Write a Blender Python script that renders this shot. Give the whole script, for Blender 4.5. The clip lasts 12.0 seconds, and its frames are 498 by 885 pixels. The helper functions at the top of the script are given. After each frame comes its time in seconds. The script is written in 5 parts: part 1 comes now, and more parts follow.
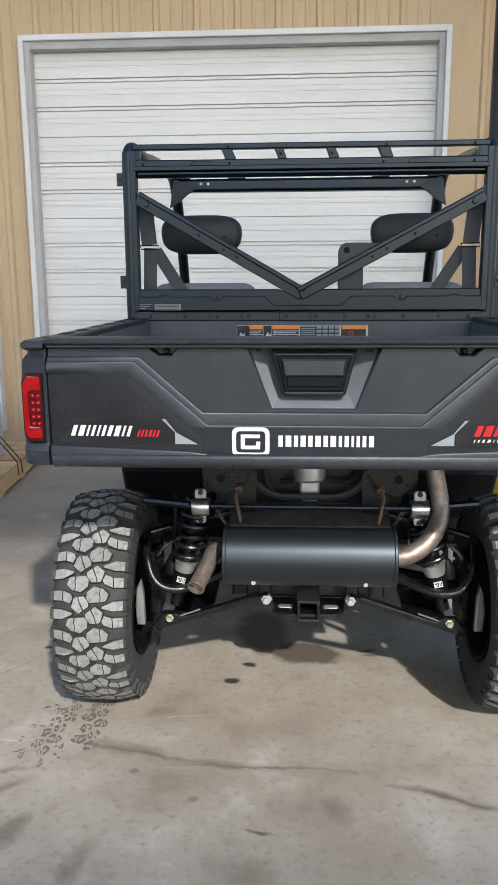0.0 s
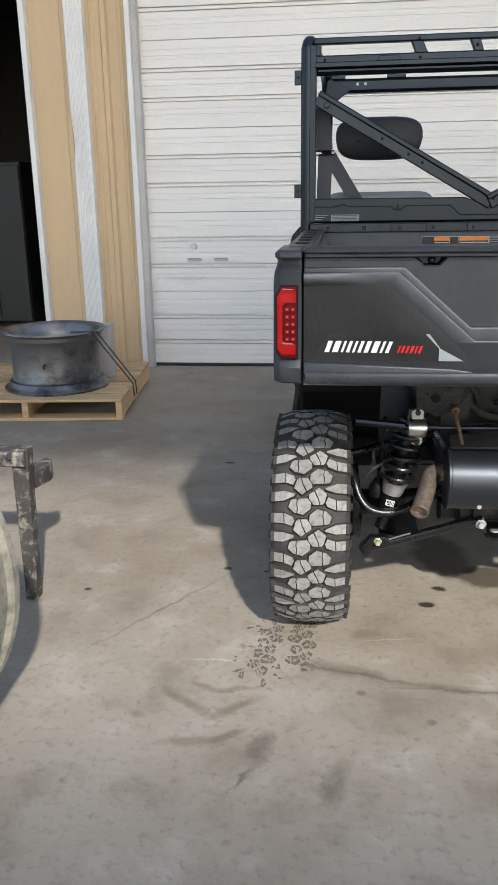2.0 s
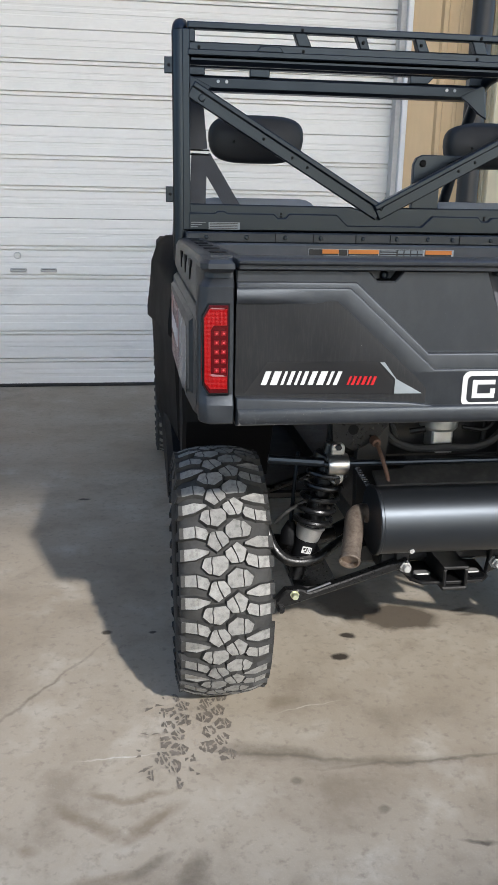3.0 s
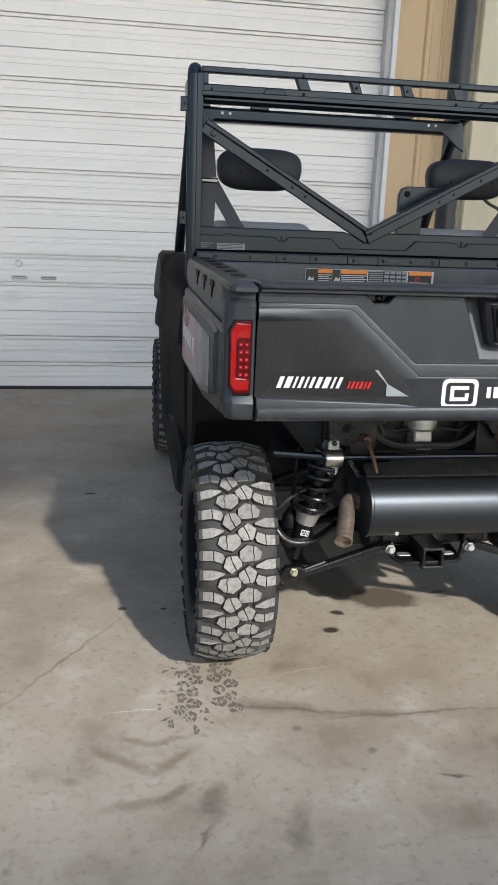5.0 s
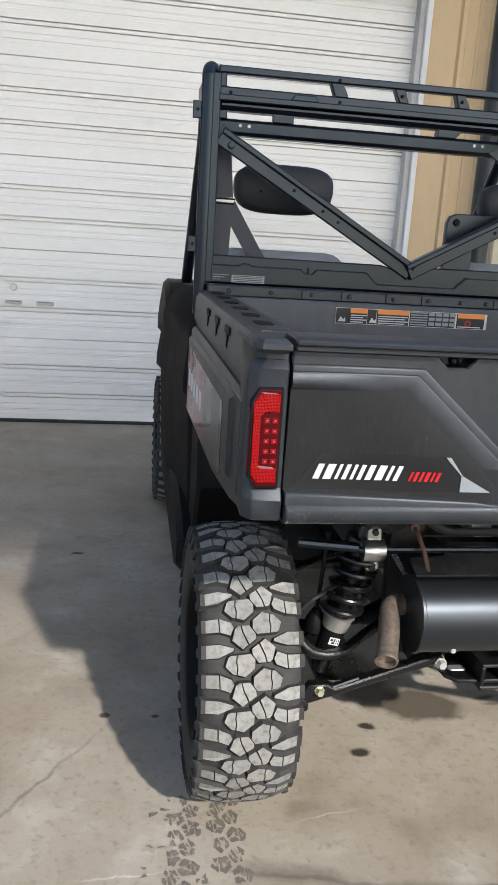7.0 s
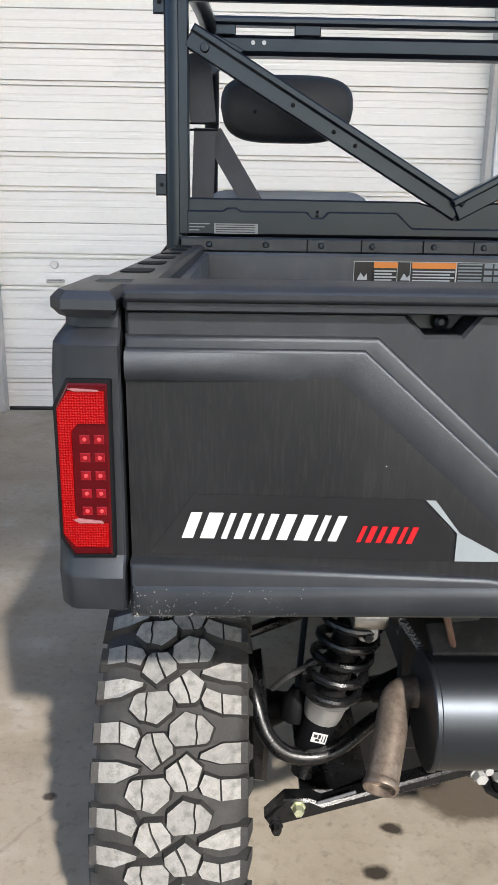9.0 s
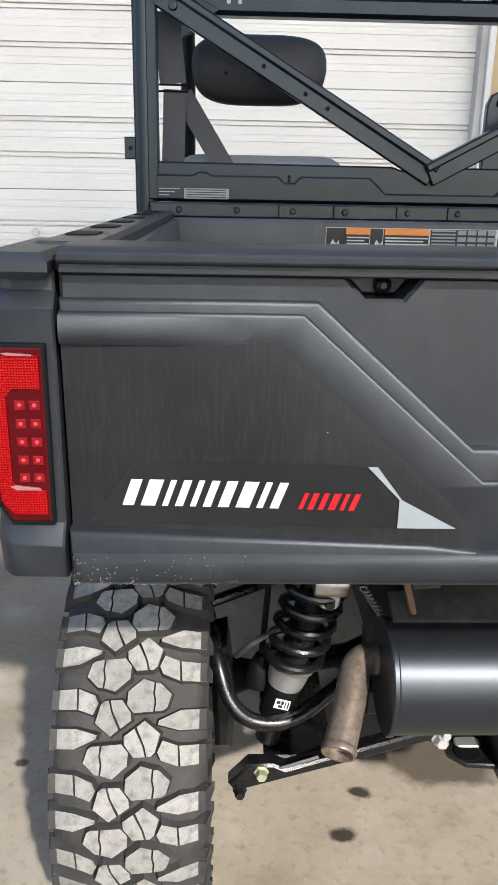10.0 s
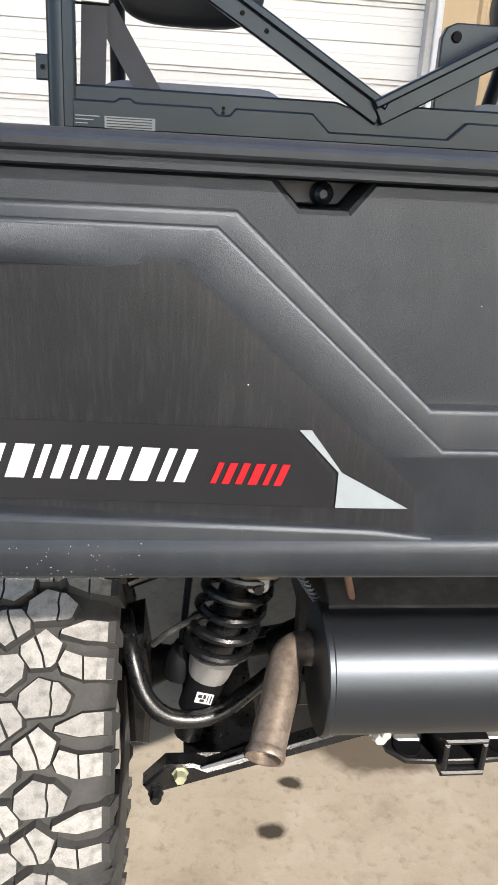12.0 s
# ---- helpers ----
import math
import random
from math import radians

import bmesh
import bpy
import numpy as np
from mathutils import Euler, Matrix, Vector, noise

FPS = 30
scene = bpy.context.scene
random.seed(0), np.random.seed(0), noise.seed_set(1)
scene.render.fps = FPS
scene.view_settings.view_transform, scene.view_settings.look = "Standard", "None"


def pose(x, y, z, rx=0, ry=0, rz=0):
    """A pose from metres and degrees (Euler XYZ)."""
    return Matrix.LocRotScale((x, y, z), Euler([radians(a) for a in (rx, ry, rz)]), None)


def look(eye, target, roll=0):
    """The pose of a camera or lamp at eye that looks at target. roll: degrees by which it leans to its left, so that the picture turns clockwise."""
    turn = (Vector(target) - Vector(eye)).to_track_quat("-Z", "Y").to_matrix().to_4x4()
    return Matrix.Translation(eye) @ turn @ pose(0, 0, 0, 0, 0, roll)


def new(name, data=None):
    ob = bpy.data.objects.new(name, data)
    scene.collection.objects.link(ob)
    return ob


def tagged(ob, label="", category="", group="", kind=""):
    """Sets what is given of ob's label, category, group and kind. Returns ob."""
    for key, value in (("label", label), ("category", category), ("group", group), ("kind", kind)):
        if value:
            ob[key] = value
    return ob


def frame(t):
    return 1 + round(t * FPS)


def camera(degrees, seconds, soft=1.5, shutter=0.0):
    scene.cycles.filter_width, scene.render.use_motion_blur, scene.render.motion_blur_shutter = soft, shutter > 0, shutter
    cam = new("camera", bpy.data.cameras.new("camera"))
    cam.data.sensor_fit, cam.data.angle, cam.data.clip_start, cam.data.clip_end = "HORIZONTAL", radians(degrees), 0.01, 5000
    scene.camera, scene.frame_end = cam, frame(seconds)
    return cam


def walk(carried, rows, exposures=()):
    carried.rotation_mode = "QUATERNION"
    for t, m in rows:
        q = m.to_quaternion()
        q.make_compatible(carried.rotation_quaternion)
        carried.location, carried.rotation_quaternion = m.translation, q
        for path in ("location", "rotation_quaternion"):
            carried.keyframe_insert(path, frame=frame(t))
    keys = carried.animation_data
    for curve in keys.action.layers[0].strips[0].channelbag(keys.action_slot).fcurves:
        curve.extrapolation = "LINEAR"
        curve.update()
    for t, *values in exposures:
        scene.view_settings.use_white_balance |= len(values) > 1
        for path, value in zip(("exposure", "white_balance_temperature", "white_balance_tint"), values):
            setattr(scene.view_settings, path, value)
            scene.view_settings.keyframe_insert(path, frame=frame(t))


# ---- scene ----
cam = camera(35.6, 12.0)
PATH = [
    (0, (0.019, -0.012, 1.308), (-0.102, 1.943, 0.903), -0.3),
    (0.5, (-0.056, -0.236, 1.343), (-0.286, 1.71, 0.943), -0.9),
    (1, (-0.16, -0.294, 1.307), (-0.347, 1.648, 0.87), -0.6),
    (1.5, (-0.4, -0.142, 1.284), (-0.597, 1.78, 0.766), -0.2),
    (2, (-0.499, 0.034, 1.281), (-0.72, 1.93, 0.685), -0.9),
    (2.5, (-0.566, 0.222, 1.281), (-0.671, 2.117, 0.648), -0.4),
    (3, (-0.742, 0.394, 1.254), (-0.482, 2.295, 0.688), 1.0),
    (5, (-0.871, 0.116, 1.305), (-0.551, 2.013, 0.757), 2.2),
    (5.5, (-0.89, 0.148, 1.314), (-0.567, 2.056, 0.807), 3.0),
    (6, (-0.897, 0.283, 1.334), (-0.552, 2.194, 0.858), 3.6),
    (6.5, (-0.892, 0.433, 1.33), (-0.538, 2.342, 0.85), 4.0),
    (8.5, (-0.514, 1.071, 1.243), (-0.455, 2.999, 0.712), 0.7),
    (9, (-0.48, 1.13, 1.234), (-0.44, 3.052, 0.683), 0.9),
    (9.5, (-0.462, 1.132, 1.234), (-0.419, 3.042, 0.642), 0.9),
    (10, (-0.433, 1.137, 1.228), (-0.37, 3.037, 0.605), 1.1),
    (10.5, (-0.409, 1.189, 1.218), (-0.314, 3.078, 0.568), 1.6),
    (11, (-0.399, 1.291, 1.193), (-0.271, 3.171, 0.525), 2.3),
    (11.5, (-0.39, 1.331, 1.16), (-0.215, 3.202, 0.474), 2.8),
    (12, (-0.397, 1.285, 1.171), (-0.182, 3.147, 0.473), 3.3),
]
walk(cam, [(t, look(eye, target, roll)) for t, eye, target, roll in PATH],
     [(0.0, 0.62, 6250, 10), (0.6, 0.54, 6350, 10), (2.0, 0.62, 6500, 10), (3.0, 0.62, 6300, 10), (5.0, 0.58, 6450, 10), (6.5, 0.66, 6450, 10),
      (8.5, 0.86, 6550, 11), (10.5, 1.08, 6600, 11), (12.0, 1.30, 6800, 12)])


# ---- world, sun, exposure ----
SUN_WAY = Vector((-0.49, 1.31, -1.0)).normalized()
world = bpy.data.worlds.new("sky")
scene.world = world
world.use_nodes = True
wn = world.node_tree.nodes
sky = wn.new("ShaderNodeTexSky")
sky.sky_type = "NISHITA"
sky.sun_disc = False
sky.sun_elevation = math.asin(-SUN_WAY.z)
sky.sun_rotation = math.atan2(-SUN_WAY.x, -SUN_WAY.y)
sky.dust_density = 1.4
sky.air_density = 1.0
wn["Background"].inputs[1].default_value = 0.21
world.node_tree.links.new(sky.outputs[0], wn["Background"].inputs[0])
sun_data = bpy.data.lights.new("sun", "SUN")
sun_data.energy = 3.7
sun_data.angle = radians(1.6)
sun_data.color = (1.0, 0.955, 0.90)
sun = new("sun", sun_data)
sun.matrix_world = look(Vector((3, -8, 6)), Vector((3, -8, 6)) + SUN_WAY)


# ---- materials ----
def material(name, base, rough=0.5, metal=0.0, var=0.25, scale=8.0, fine=90.0, bump=0.15, coords="Object",
             second=None, second_at=(0.5, 0.65), rough_var=0.12, stretch=None, spec=0.5, random_tint=0.0, coat=0.0, gloss_tint=(1, 1, 1), streak=None, cells=0.0):
    """A surface with variation at two scales, optional patches of a second colour, and fine relief."""
    m = bpy.data.materials.new(name)
    m.use_nodes = True
    nt = m.node_tree
    N, L = nt.nodes, nt.links
    b = N["Principled BSDF"]
    tc = N.new("ShaderNodeTexCoord")
    vec = tc.outputs[coords]
    if stretch:
        mp = N.new("ShaderNodeMapping")
        mp.inputs["Scale"].default_value = stretch
        L.new(vec, mp.inputs[0])
        vec = mp.outputs[0]
    n1 = N.new("ShaderNodeTexNoise")
    n1.inputs["Scale"].default_value, n1.inputs["Detail"].default_value = scale, 6
    n2 = N.new("ShaderNodeTexNoise")
    n2.inputs["Scale"].default_value, n2.inputs["Detail"].default_value = fine, 4
    L.new(vec, n1.inputs[0]), L.new(vec, n2.inputs[0])
    add = N.new("ShaderNodeMath")
    add.operation = "MULTIPLY_ADD"
    L.new(n2.outputs[0], add.inputs[0])
    add.inputs[1].default_value = 0.5
    L.new(n1.outputs[0], add.inputs[2])
    mr = N.new("ShaderNodeMapRange")
    mr.inputs[1].default_value, mr.inputs[2].default_value = 0.4, 1.1
    mr.inputs[3].default_value, mr.inputs[4].default_value = 1 - var, 1 + var
    L.new(add.outputs[0], mr.inputs[0])
    col = N.new("ShaderNodeVectorMath")
    col.operation = "SCALE"
    col.inputs[0].default_value = base
    L.new(mr.outputs[0], col.inputs["Scale"])
    out = col.outputs[0]
    if second:
        n3 = N.new("ShaderNodeTexNoise")
        n3.inputs["Scale"].default_value, n3.inputs["Detail"].default_value = scale * 1.7, 8
        n3.inputs["Roughness"].default_value = 0.65
        if streak:
            m3 = N.new("ShaderNodeMapping")
            m3.inputs["Scale"].default_value = streak
            L.new(vec, m3.inputs[0])
            L.new(m3.outputs[0], n3.inputs[0])
        else:
            L.new(vec, n3.inputs[0])
        f = N.new("ShaderNodeMapRange")
        f.inputs[1].default_value, f.inputs[2].default_value = second_at
        L.new(n3.outputs[0], f.inputs[0])
        mix = N.new("ShaderNodeMix")
        mix.data_type = "RGBA"
        L.new(f.outputs[0], mix.inputs[0])
        L.new(out, mix.inputs[6])
        mix.inputs[7].default_value = (*second, 1)
        out = mix.outputs[2]
    if random_tint:
        oi = N.new("ShaderNodeObjectInfo")
        r = N.new("ShaderNodeMapRange")
        r.inputs[3].default_value, r.inputs[4].default_value = 1 - random_tint, 1 + random_tint
        L.new(oi.outputs["Random"], r.inputs[0])
        s = N.new("ShaderNodeVectorMath")
        s.operation = "SCALE"
        L.new(out, s.inputs[0]), L.new(r.outputs[0], s.inputs["Scale"])
        out = s.outputs[0]
    L.new(out, b.inputs["Base Color"])
    rr = N.new("ShaderNodeMapRange")
    rr.inputs[3].default_value, rr.inputs[4].default_value = max(0.03, rough - rough_var), min(1, rough + rough_var)
    L.new(n1.outputs[0], rr.inputs[0])
    L.new(rr.outputs[0], b.inputs["Roughness"])
    b.inputs["Metallic"].default_value = metal
    b.inputs["Specular IOR Level"].default_value = spec
    b.inputs["Coat Weight"].default_value = coat
    b.inputs["Specular Tint"].default_value = (*gloss_tint, 1)
    if bump:
        bp = N.new("ShaderNodeBump")
        bp.inputs["Strength"].default_value = bump
        bp.inputs["Distance"].default_value = 0.002
        L.new(n2.outputs[0], bp.inputs["Height"])
        if cells:
            vor = N.new("ShaderNodeTexVoronoi")
            vor.inputs["Scale"].default_value = cells
            vor.inputs["Randomness"].default_value = 0.25
            L.new(vec, vor.inputs["Vector"])
            L.new(vor.outputs["Distance"], bp.inputs["Height"])
        L.new(bp.outputs[0], b.inputs["Normal"])
    return m


PLASTIC = material("black moulded plastic", (0.0100, 0.0110, 0.0134), 0.42, var=0.4, scale=4, fine=1600, bump=0.19, second=(0.026, 0.0268, 0.0288), second_at=(0.42, 1.0), streak=(5, 5, 3.0), rough_var=0.07, spec=0.66, gloss_tint=(0.84, 0.92, 1.0))
# rain streaks, plus a cut in tone and gloss that stands for recess shade
SHADED_STREAKS = material("smooth rain streaked plastic with recess shade in its tone", (0.0098, 0.0097, 0.0106), 0.42, var=0.35, scale=9, fine=1600, bump=0.16, second=(0.027, 0.0264, 0.0264), second_at=(0.48, 0.90), streak=(22, 22, 1.6), spec=0.38, rough_var=0.05, gloss_tint=(0.90, 0.95, 1.0))
GREY_PLASTIC = material("silver grey plastic", (0.11, 0.115, 0.126), 0.36, var=0.15, scale=8, fine=700, bump=0.08)
# inner parts; also a shaded copy of PLASTIC and the dark of holes
DARK_PLASTIC = material("dark plastic for inner parts and shaded sides", (0.0028, 0.0031, 0.0040), 0.6, spec=0.16, var=0.3, scale=7, fine=200, bump=0.2)
POWDER = material("black powder coated steel", (0.0048, 0.0058, 0.0085), 0.32, var=0.2, scale=9, fine=700, bump=0.06, rough_var=0.06, spec=0.52, gloss_tint=(0.70, 0.85, 1.0))
SATIN = material("satin black muffler paint", (0.007, 0.0078, 0.0092), 0.41, var=0.2, scale=260, fine=700, bump=0.07, second=(0.10, 0.098, 0.095), second_at=(0.68, 0.75), spec=0.75, rough_var=0.05, gloss_tint=(0.78, 0.88, 1.0))
ZINC = material("yellow zinc plating", (0.50, 0.52, 0.36), 0.4, metal=0.7, var=0.2, scale=40, fine=300, bump=0.1)
BED = material("dusty bed plastic", (0.066, 0.070, 0.077), 0.42, var=0.3, scale=6, fine=700, bump=0.1, second=(0.10, 0.102, 0.106), second_at=(0.5, 0.85), streak=(2, 2, 0.8))
SPECKLED = material("black paint with stuck dust", (0.0045, 0.0047, 0.0053), 0.30, spec=0.5, var=0.3, scale=120, fine=400, bump=0.2, second=(0.15, 0.145, 0.13), second_at=(0.645, 0.70))
DUSTY = material("dusty black steel", (0.005, 0.005, 0.0055), 0.45, var=0.4, scale=20, fine=240, bump=0.3, second=(0.035, 0.033, 0.030), second_at=(0.60, 0.88))
GRIMY = material("road dusted black steel", (0.020, 0.019, 0.018), 0.65, var=0.4, scale=18, fine=220, bump=0.3, second=(0.055, 0.052, 0.047), second_at=(0.45, 0.75))
RUBBER = material("black rubber", (0.024, 0.024, 0.0243), 0.75, var=0.35, scale=20, fine=200, bump=0.4, second=(0.05, 0.049, 0.046), second_at=(0.5, 0.8))
CARCASS = material("dusty tyre rubber", (0.026, 0.0255, 0.024), 0.8, var=0.35, scale=24, fine=200, bump=0.4, second=(0.042, 0.041, 0.039), second_at=(0.45, 0.75))
TREAD = material("dust worn tread rubber", (0.215, 0.211, 0.198), 0.85, var=0.32, scale=45, fine=400, bump=0.6, second=(0.115, 0.113, 0.106), second_at=(0.50, 0.72), random_tint=0.14)
VINYL = material("black seat vinyl", (0.010, 0.0112, 0.0135), 0.55, var=0.2, scale=12, fine=500, bump=0.3)
WEBBING = material("black belt webbing", (0.060, 0.064, 0.075), 0.7, var=0.2, scale=20, fine=700, bump=0.5)
SEAT_GREY = material("pale grey seat vinyl", (0.20, 0.205, 0.21), 0.55, var=0.15, scale=12, fine=500, bump=0.3)
BOLT = material("bright zinc bolt", (0.40, 0.40, 0.39), 0.42, metal=0.3, var=0.15, scale=60, fine=300, bump=0.1)
CHROME = material("zinc plated steel", (0.62, 0.61, 0.58), 0.32, metal=1, var=0.15, scale=40, fine=300, bump=0.1)
ALUM = material("cast aluminium", (0.55, 0.55, 0.54), 0.42, metal=0.8, var=0.2, scale=30, fine=350, bump=0.3)
EXHAUST = material("heat tinted exhaust steel", (0.27, 0.222, 0.182), 0.44, metal=0.7, var=0.3, scale=16, fine=180, bump=0.1, second=(0.15, 0.112, 0.090), second_at=(0.42, 0.7), streak=(2, 2, 2))
RUST = material("brown rusted rod", (0.135, 0.068, 0.042), 0.7, var=0.35, scale=40, fine=300, bump=0.4)
WHITE_INK = material("white decal vinyl", (0.50, 0.50, 0.495), 0.4, var=0.04, scale=8, fine=200, bump=0)
RED_INK = material("red decal vinyl", (0.40, 0.006, 0.010), 0.45, var=0.05, scale=8, fine=200, bump=0)
GREY_INK = material("grey decal vinyl", (0.21, 0.235, 0.25), 0.45, var=0.08, scale=8, fine=200, bump=0)
BLACK_INK = material("black decal vinyl", (0.012, 0.012, 0.013), 0.32, var=0.15, scale=8, fine=200, bump=0.03)
GLOSS_RED = material("gloss red decal vinyl", (0.20, 0.020, 0.022), 0.26, var=0.05, bump=0, coat=0.25)
GLOSS_BLACK = material("gloss black decal vinyl", (0.02, 0.02, 0.021), 0.28, var=0.1, bump=0, coat=0.15)
ORANGE_INK = material("orange warning vinyl", (0.75, 0.23, 0.03), 0.4, var=0.05, bump=0)
LENS = material("red reflector lens", (0.215, 0.0008, 0.0015), 0.32, var=0.12, scale=30, bump=0.5, spec=0.12, cells=420.0)
LENS_DARK = material("dark red lamp window", (0.055, 0.0012, 0.0022), 0.15, var=0.2, scale=30, fine=500, bump=0.1, spec=0.35)
LENS_GLINT = material("glint painted on lens edge", (0.26, 0.11, 0.115), 0.2, var=0.1, bump=0)
LED_BODY = material("diode housing", (0.16, 0.004, 0.007), 0.2, var=0.4, scale=300, bump=0.3)
LED = material("lamp diode", (0.50, 0.045, 0.05), 0.15, var=0.1, bump=0)
STEEL_RIM = material("grey wheel steel", (0.20, 0.202, 0.205), 0.36, metal=0.7, var=0.2, scale=1.6, fine=60, bump=0.05, second=(0.045, 0.045, 0.047), second_at=(0.46, 0.62), stretch=(1, 1, 1.6))
PINE = material("pale pallet pine", (0.52, 0.37, 0.20), 0.75, var=0.3, scale=6, fine=60, bump=0.4, stretch=(1, 6, 6), random_tint=0.18)
SIDING = material("tan painted siding", (0.58, 0.435, 0.262), 0.5, var=0.10, scale=1.2, fine=30, bump=0.05, second=(0.40, 0.29, 0.17), second_at=(0.6, 0.95), stretch=(1, 1, 0.25))
DOOR_PAINT = material("off white door paint", (0.78, 0.765, 0.725), 0.45, var=0.07, scale=1.5, fine=40, bump=0.05, second=(0.52, 0.505, 0.475), second_at=(0.62, 0.95), stretch=(0.6, 1, 1.6))
TRIM_WHITE = material("white painted trim", (0.74, 0.74, 0.73), 0.45, var=0.10, scale=2.5, fine=50, bump=0.08, second=(0.5, 0.47, 0.42), second_at=(0.62, 0.9))
GREY_DIRT = material("dirty grey frame", (0.47, 0.46, 0.44), 0.6, var=0.2, scale=4, fine=60, bump=0.1)
PALE_PANEL = material("stained pale panel", (0.55, 0.50, 0.36), 0.55, var=0.12, scale=1.6, fine=30, bump=0.06, second=(0.30, 0.20, 0.10), second_at=(0.60, 0.85), stretch=(1, 1, 0.35))
BLACK_PIPE = material("black painted pipe", (0.012, 0.013, 0.016), 0.42, var=0.2, scale=6, fine=80, bump=0.08)
YELLOW = material("yellow drum paint", (0.55, 0.36, 0.02), 0.5, var=0.2, scale=8, fine=90, bump=0.1, second=(0.25, 0.15, 0.03), second_at=(0.6, 0.8))
PEELED = material("peeling painted steel", (0.045, 0.04, 0.036), 0.7, var=0.4, scale=16, fine=140, bump=0.7, second=(0.30, 0.28, 0.24), second_at=(0.52, 0.70))
OLD_WHEEL = material("dirty cream wheel paint", (0.40, 0.335, 0.245), 0.65, var=0.3, scale=8, fine=90, bump=0.4, second=(0.20, 0.155, 0.10), second_at=(0.48, 0.7))
OLD_RIM = material("grimy olive grey rim paint", (0.21, 0.195, 0.155), 0.7, var=0.4, scale=14, fine=90, bump=0.5, second=(0.09, 0.085, 0.07), second_at=(0.5, 0.7))
# near-black tones put the shed's lack of light into lining and locker
ROOM_GLOOM = material("shed lining with gloom in its colour", (0.025, 0.024, 0.023), 0.8, var=0.3, scale=2, fine=30, bump=0.1)
LOCKER_GLOOM = material("locker paint darkened for the gloom", (0.014, 0.0145, 0.016), 0.5, var=0.2, scale=3, fine=50, bump=0.1)
WET = material("wet tyre print", (0.14, 0.12, 0.098), 0.6, var=0.4, scale=40, fine=200, bump=0.3)
GROUT = material("door joint shadow gap", (0.16, 0.155, 0.145), 0.7, var=0.2, bump=0.1)


def concrete():
    """Worn slab: broad tone patches, fine sand, tan dirt, oil stains, cracks."""
    m = bpy.data.materials.new("worn concrete")
    m.use_nodes = True
    nt = m.node_tree
    N, L = nt.nodes, nt.links
    b = N["Principled BSDF"]
    geo = N.new("ShaderNodeNewGeometry")
    pos = geo.outputs["Position"]

    def noise_tex(scale, detail=6, rough=0.55, vec=pos):
        n = N.new("ShaderNodeTexNoise")
        n.inputs["Scale"].default_value, n.inputs["Detail"].default_value, n.inputs["Roughness"].default_value = scale, detail, rough
        L.new(vec, n.inputs[0])
        return n

    def rng(v, a, c, lo=0.0, hi=1.0):
        r = N.new("ShaderNodeMapRange")
        r.inputs[1].default_value, r.inputs[2].default_value, r.inputs[3].default_value, r.inputs[4].default_value = a, c, lo, hi
        L.new(v, r.inputs[0])
        return r.outputs[0]

    def mix(f, a, colour):
        x = N.new("ShaderNodeMix")
        x.data_type = "RGBA"
        L.new(f, x.inputs[0])
        if isinstance(a, tuple):
            x.inputs[6].default_value = (*a, 1)
        else:
            L.new(a, x.inputs[6])
        x.inputs[7].default_value = (*colour, 1)
        return x.outputs[2]

    big, mid, fine, sand = noise_tex(0.9, 5), noise_tex(4.5, 7, 0.62), noise_tex(40, 6, 0.6), noise_tex(260, 3)
    out = mix(rng(big.outputs[0], 0.38, 0.66), (0.325, 0.288, 0.232), (0.245, 0.203, 0.149))
    out = mix(rng(mid.outputs[0], 0.52, 0.68, 0, 0.6), out, (0.172, 0.142, 0.105))
    out = mix(rng(mid.outputs[0], 0.46, 0.28, 0, 0.7), out, (0.400, 0.368, 0.312))
    out = mix(rng(fine.outputs[0], 0.54, 0.74, 0, 0.7), out, (0.17, 0.145, 0.115))
    out = mix(rng(noise_tex(14, 8, 0.7).outputs[0], 0.56, 0.72, 0, 0.5), out, (0.18, 0.155, 0.12))
    out = mix(rng(sand.outputs[0], 0.58, 0.75, 0, 0.25), out, (0.46, 0.435, 0.38))
    warp = noise_tex(9, 5, 0.6)
    off = N.new("ShaderNodeVectorMath")
    off.operation = "MULTIPLY_ADD"
    L.new(warp.outputs["Color"], off.inputs[0])
    off.inputs[1].default_value = (0.10, 0.10, 0)
    L.new(pos, off.inputs[2])
    warped = off.outputs[0]
    rough_out = None
    # surface marks, each: centre x, y, half length, half width, turn, strength, softness, colour
    oil_black = (0.03, 0.024, 0.018)
    oil_brown = (0.07, 0.054, 0.038)
    crack = (0.06, 0.05, 0.04)
    grime = (0.12, 0.1, 0.075)
    mud = (0.17, 0.135, 0.095)
    tan_brown = (0.19, 0.155, 0.115)
    pale = (0.50, 0.475, 0.42)
    oil = [
        (-0.100, 2.745, 0.110, 0.20, 8, 0.72, 0.30, oil_brown),
        (0.060, 2.570, 0.135, 0.092, -8, 0.88, 0.22, oil_brown),
        (-0.135, 2.48, 0.028, 0.02, 0, 0.97, 0.35, oil_black),
        (-0.185, 2.365, 0.027, 0.019, 0, 0.97, 0.35, oil_black),
        (0.28, 2.605, 0.05, 0.012, 15, 0.8, 0.6, oil_brown),
        (0.29, 2.570, 0.04, 0.010, 5, 0.7, 0.6, oil_brown),
        (-0.74, 2.557, 0.014, 0.010, 0, 0.9, 0.4, oil_black),
        (-0.877, 2.572, 0.018, 0.012, 0, 0.9, 0.4, oil_black),
        (-1.03, 3.76, 0.03, 0.012, 0, 0.9, 0.4, oil_black),
        (-1.34, 2.38, 0.014, 0.012, 0, 0.9, 0.4, oil_black),
    ]
